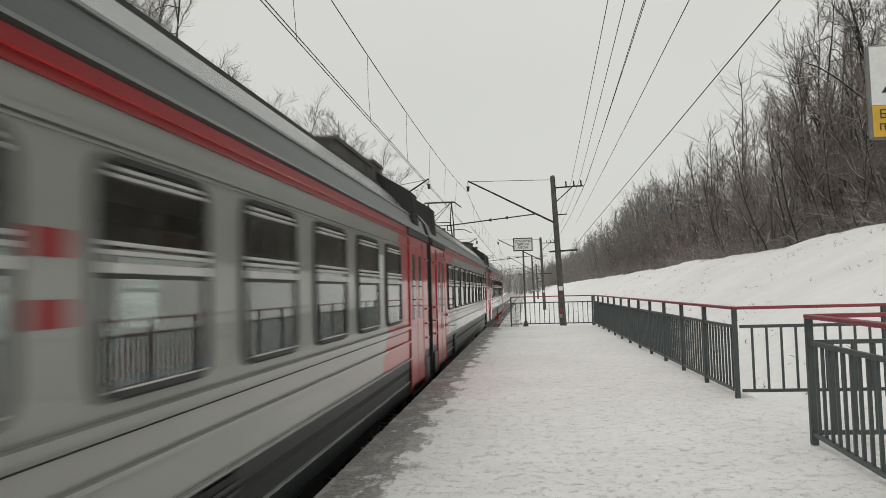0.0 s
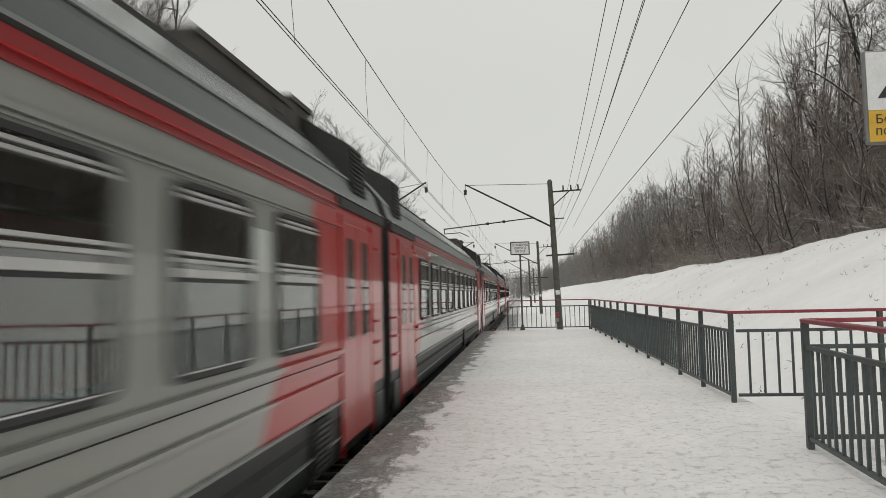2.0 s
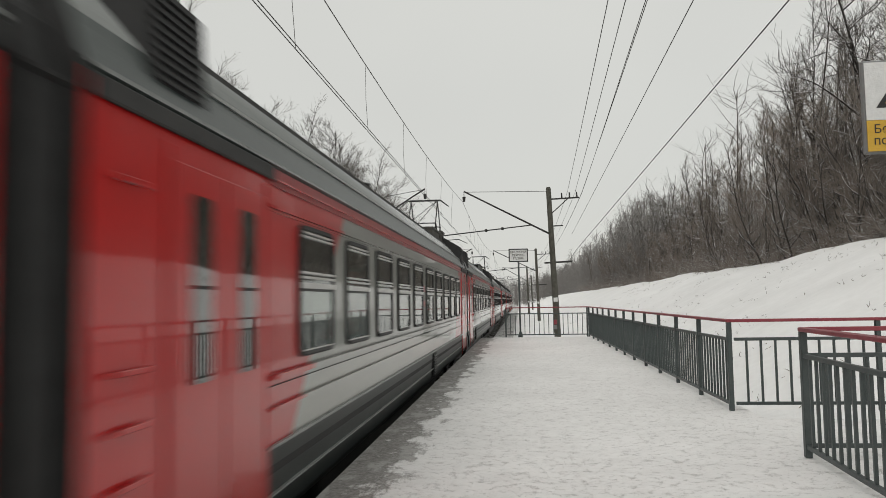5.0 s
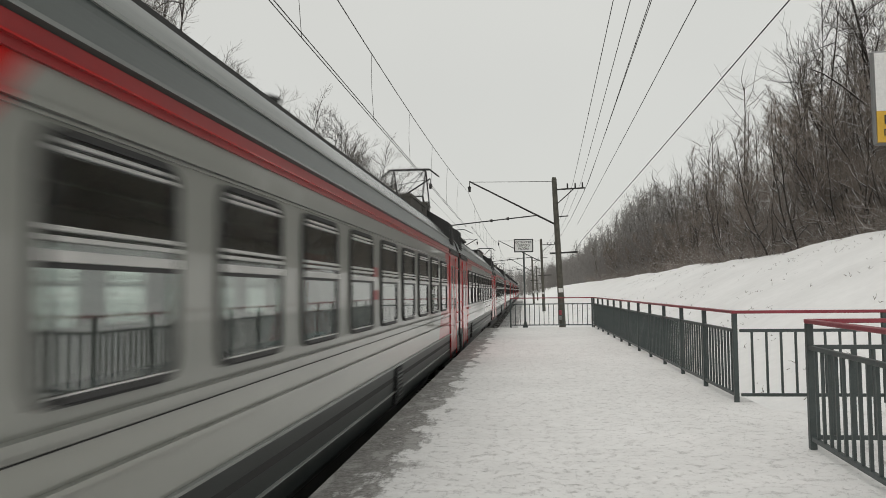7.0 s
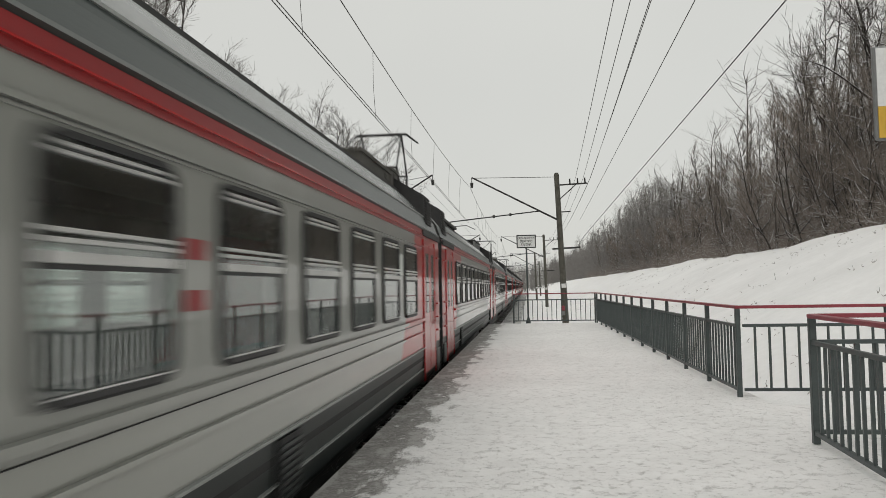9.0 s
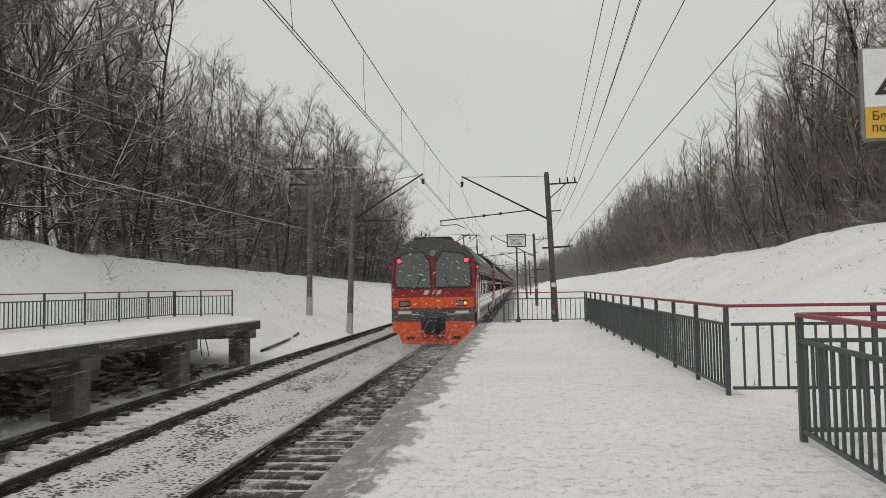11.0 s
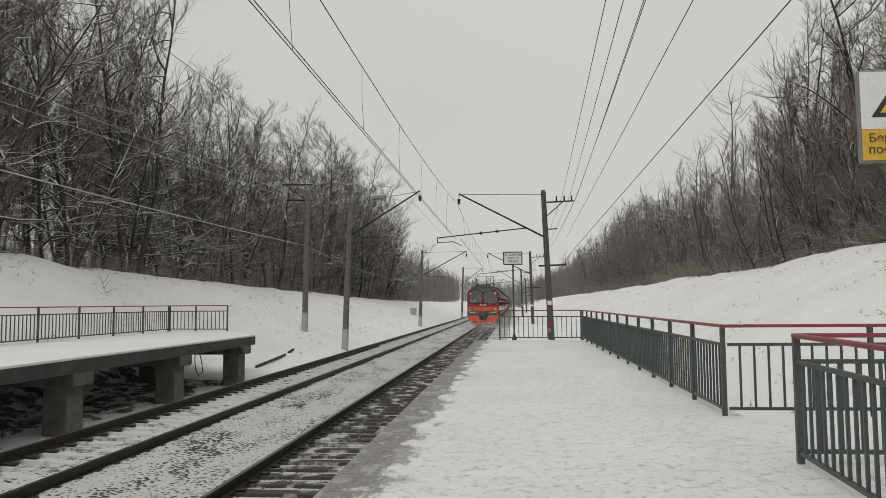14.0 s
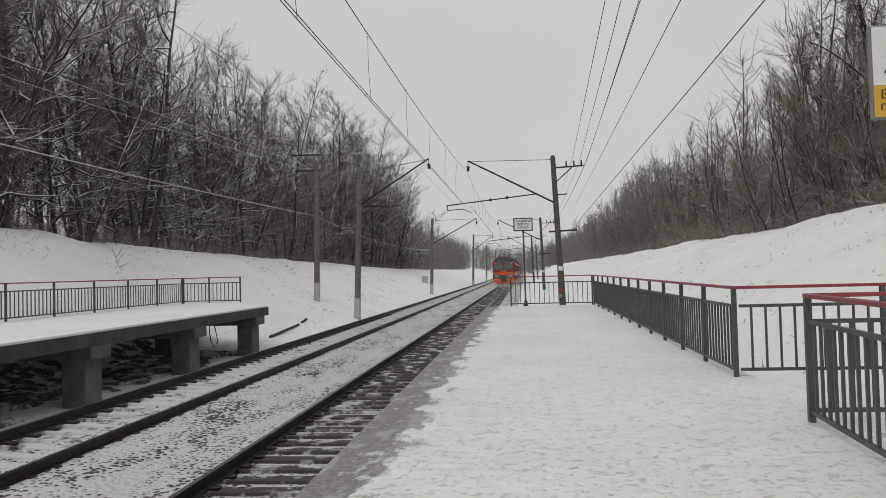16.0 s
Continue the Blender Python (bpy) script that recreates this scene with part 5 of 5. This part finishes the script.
def weeds():
    """Dry stalks and crumbs of earth that poke out of the snow on the banks."""
    rng = random.Random(31)
    w = Wood()
    for side in (-1, 1):
        for _ in range(5200 if side < 0 else 2000):
            y = 8 + 80 * rng.random() ** 1.6
            x = rng.uniform(-21.5, -14.5 if y < 36 else -11.5) if side < 0 else rng.uniform(4.5, 14.6)
            if noise.noise(Vector((x * 0.3, y * 0.3, 12))) < 0.04:
                continue
            p = Vector((x, y, ground_z(x, y) - 0.02))
            for _ in range(rng.randint(1, 4)):
                a = rng.uniform(0, 6.28)
                w.limb(wander(rng, p, Vector((math.cos(a), math.sin(a), rng.uniform(0.1, 1.2))), rng.uniform(0.04, 0.17), 2, 0.35, -0.05), 0.008, 0.004, 3)
    ob = mesh_ob("dry_stalks", w.verts, w.faces, "red_twig")
    tagged(ob, "dry stalks and twigs poking through the snowy banks", "weeds", kind="stuff")


weeds()


# ---- small things by the track ----
def make_cabinet(x, y):
    z = ground_z(x, y)
    c = empty("trackside_cabinet", pose(x, y, z, 0, 0, 12))
    tagged(c, "small grey metal signal cabinet standing in the snow", "cabinet")
    part("body", boxed((-0.4, -0.25, -0.2), (0.4, 0.25, 0.85), 0.02), "pole_foot", c)
    part("roof", prism([(-0.46, 0.85), (0.46, 0.85), (0.4, 0.93), (-0.4, 0.93)], "y", -0.3, 0.3), "snow", c, "snow-covered lid")
    part("door", boxed((-0.34, -0.265, 0.0), (0.34, -0.25, 0.78), 0.006), "pole_foot", c)


make_cabinet(-13.7, 101.0)


def make_log(a, b, r):
    za, zb = ground_z(*a), ground_z(*b)
    o = part("timber", rod((*a, za + r * 0.6), (*b, zb + r * 0.6), r, r * 0.9, 8), "old_timber", None)
    tagged(o, "dark old timber lying half buried in snow", "timber", "old timbers")


make_log((-12.0, 34.0), (-12.5, 40.0), 0.075)
make_log((-12.6, 41.0), (-12.7, 42.2), 0.075)


def make_fallen_branch(x, y):
    rng = random.Random(4)
    w = Wood()
    p = Vector((0, 0, -0.05))
    main = wander(rng, p, Vector((-0.6, 0.2, 0.75)), 1.5, 5, 0.15, -0.02)
    w.limb(main, 0.03, 0.01, 5)
    for k in (1, 2, 3, 4):
        w.limb(wander(rng, main[k], Vector((rng.uniform(-1, 1), 0.3, rng.uniform(0.2, 0.8))), 0.6, 3, 0.2, 0.0), 0.014, 0.005, 4)
    o = mesh_ob("fallen_branch", w.verts, w.faces, "bark")
    o.matrix_basis = pose(x, y, ground_z(x, y))
    tagged(o, "broken dark branch stuck in the snowy bank", "branch")


make_fallen_branch(-19.0, 33.5)


def make_hanging_cable():
    pts = [(0.0, 0, 0.0), (-0.02, 0, -0.4), (0.0, 0.05, -0.75), (0.1, 0.1, -0.95), (0.22, 0.15, -0.8), (0.16, 0.1, -0.35), (0.1, 0.0, 0.0)]
    c = wire("hanging_cable", [Vector(p) + Vector((-11.2, 25.5, LEFT_Z - 0.36)) for p in pts], 0.018, "black_paint", "", n=6)
    tagged(c, "black cable hanging in a loop under the platform", "cable")


make_hanging_cable()


def make_mast_box():
    b = empty("mast_box", pose(1.95, 43.7, 0))
    tagged(b, "small dull red box on a mast foot above a grey plate", "box")
    part("box", boxed((-0.08, -0.12, 0.05), (0.10, 0.06, 0.32), 0.02), "fence_red", b)
    part("plate", boxed((-0.10, -0.1, -0.22), (0.10, -0.06, 0.0), 0.01), "sign_grey", b)


make_mast_box()

motions()
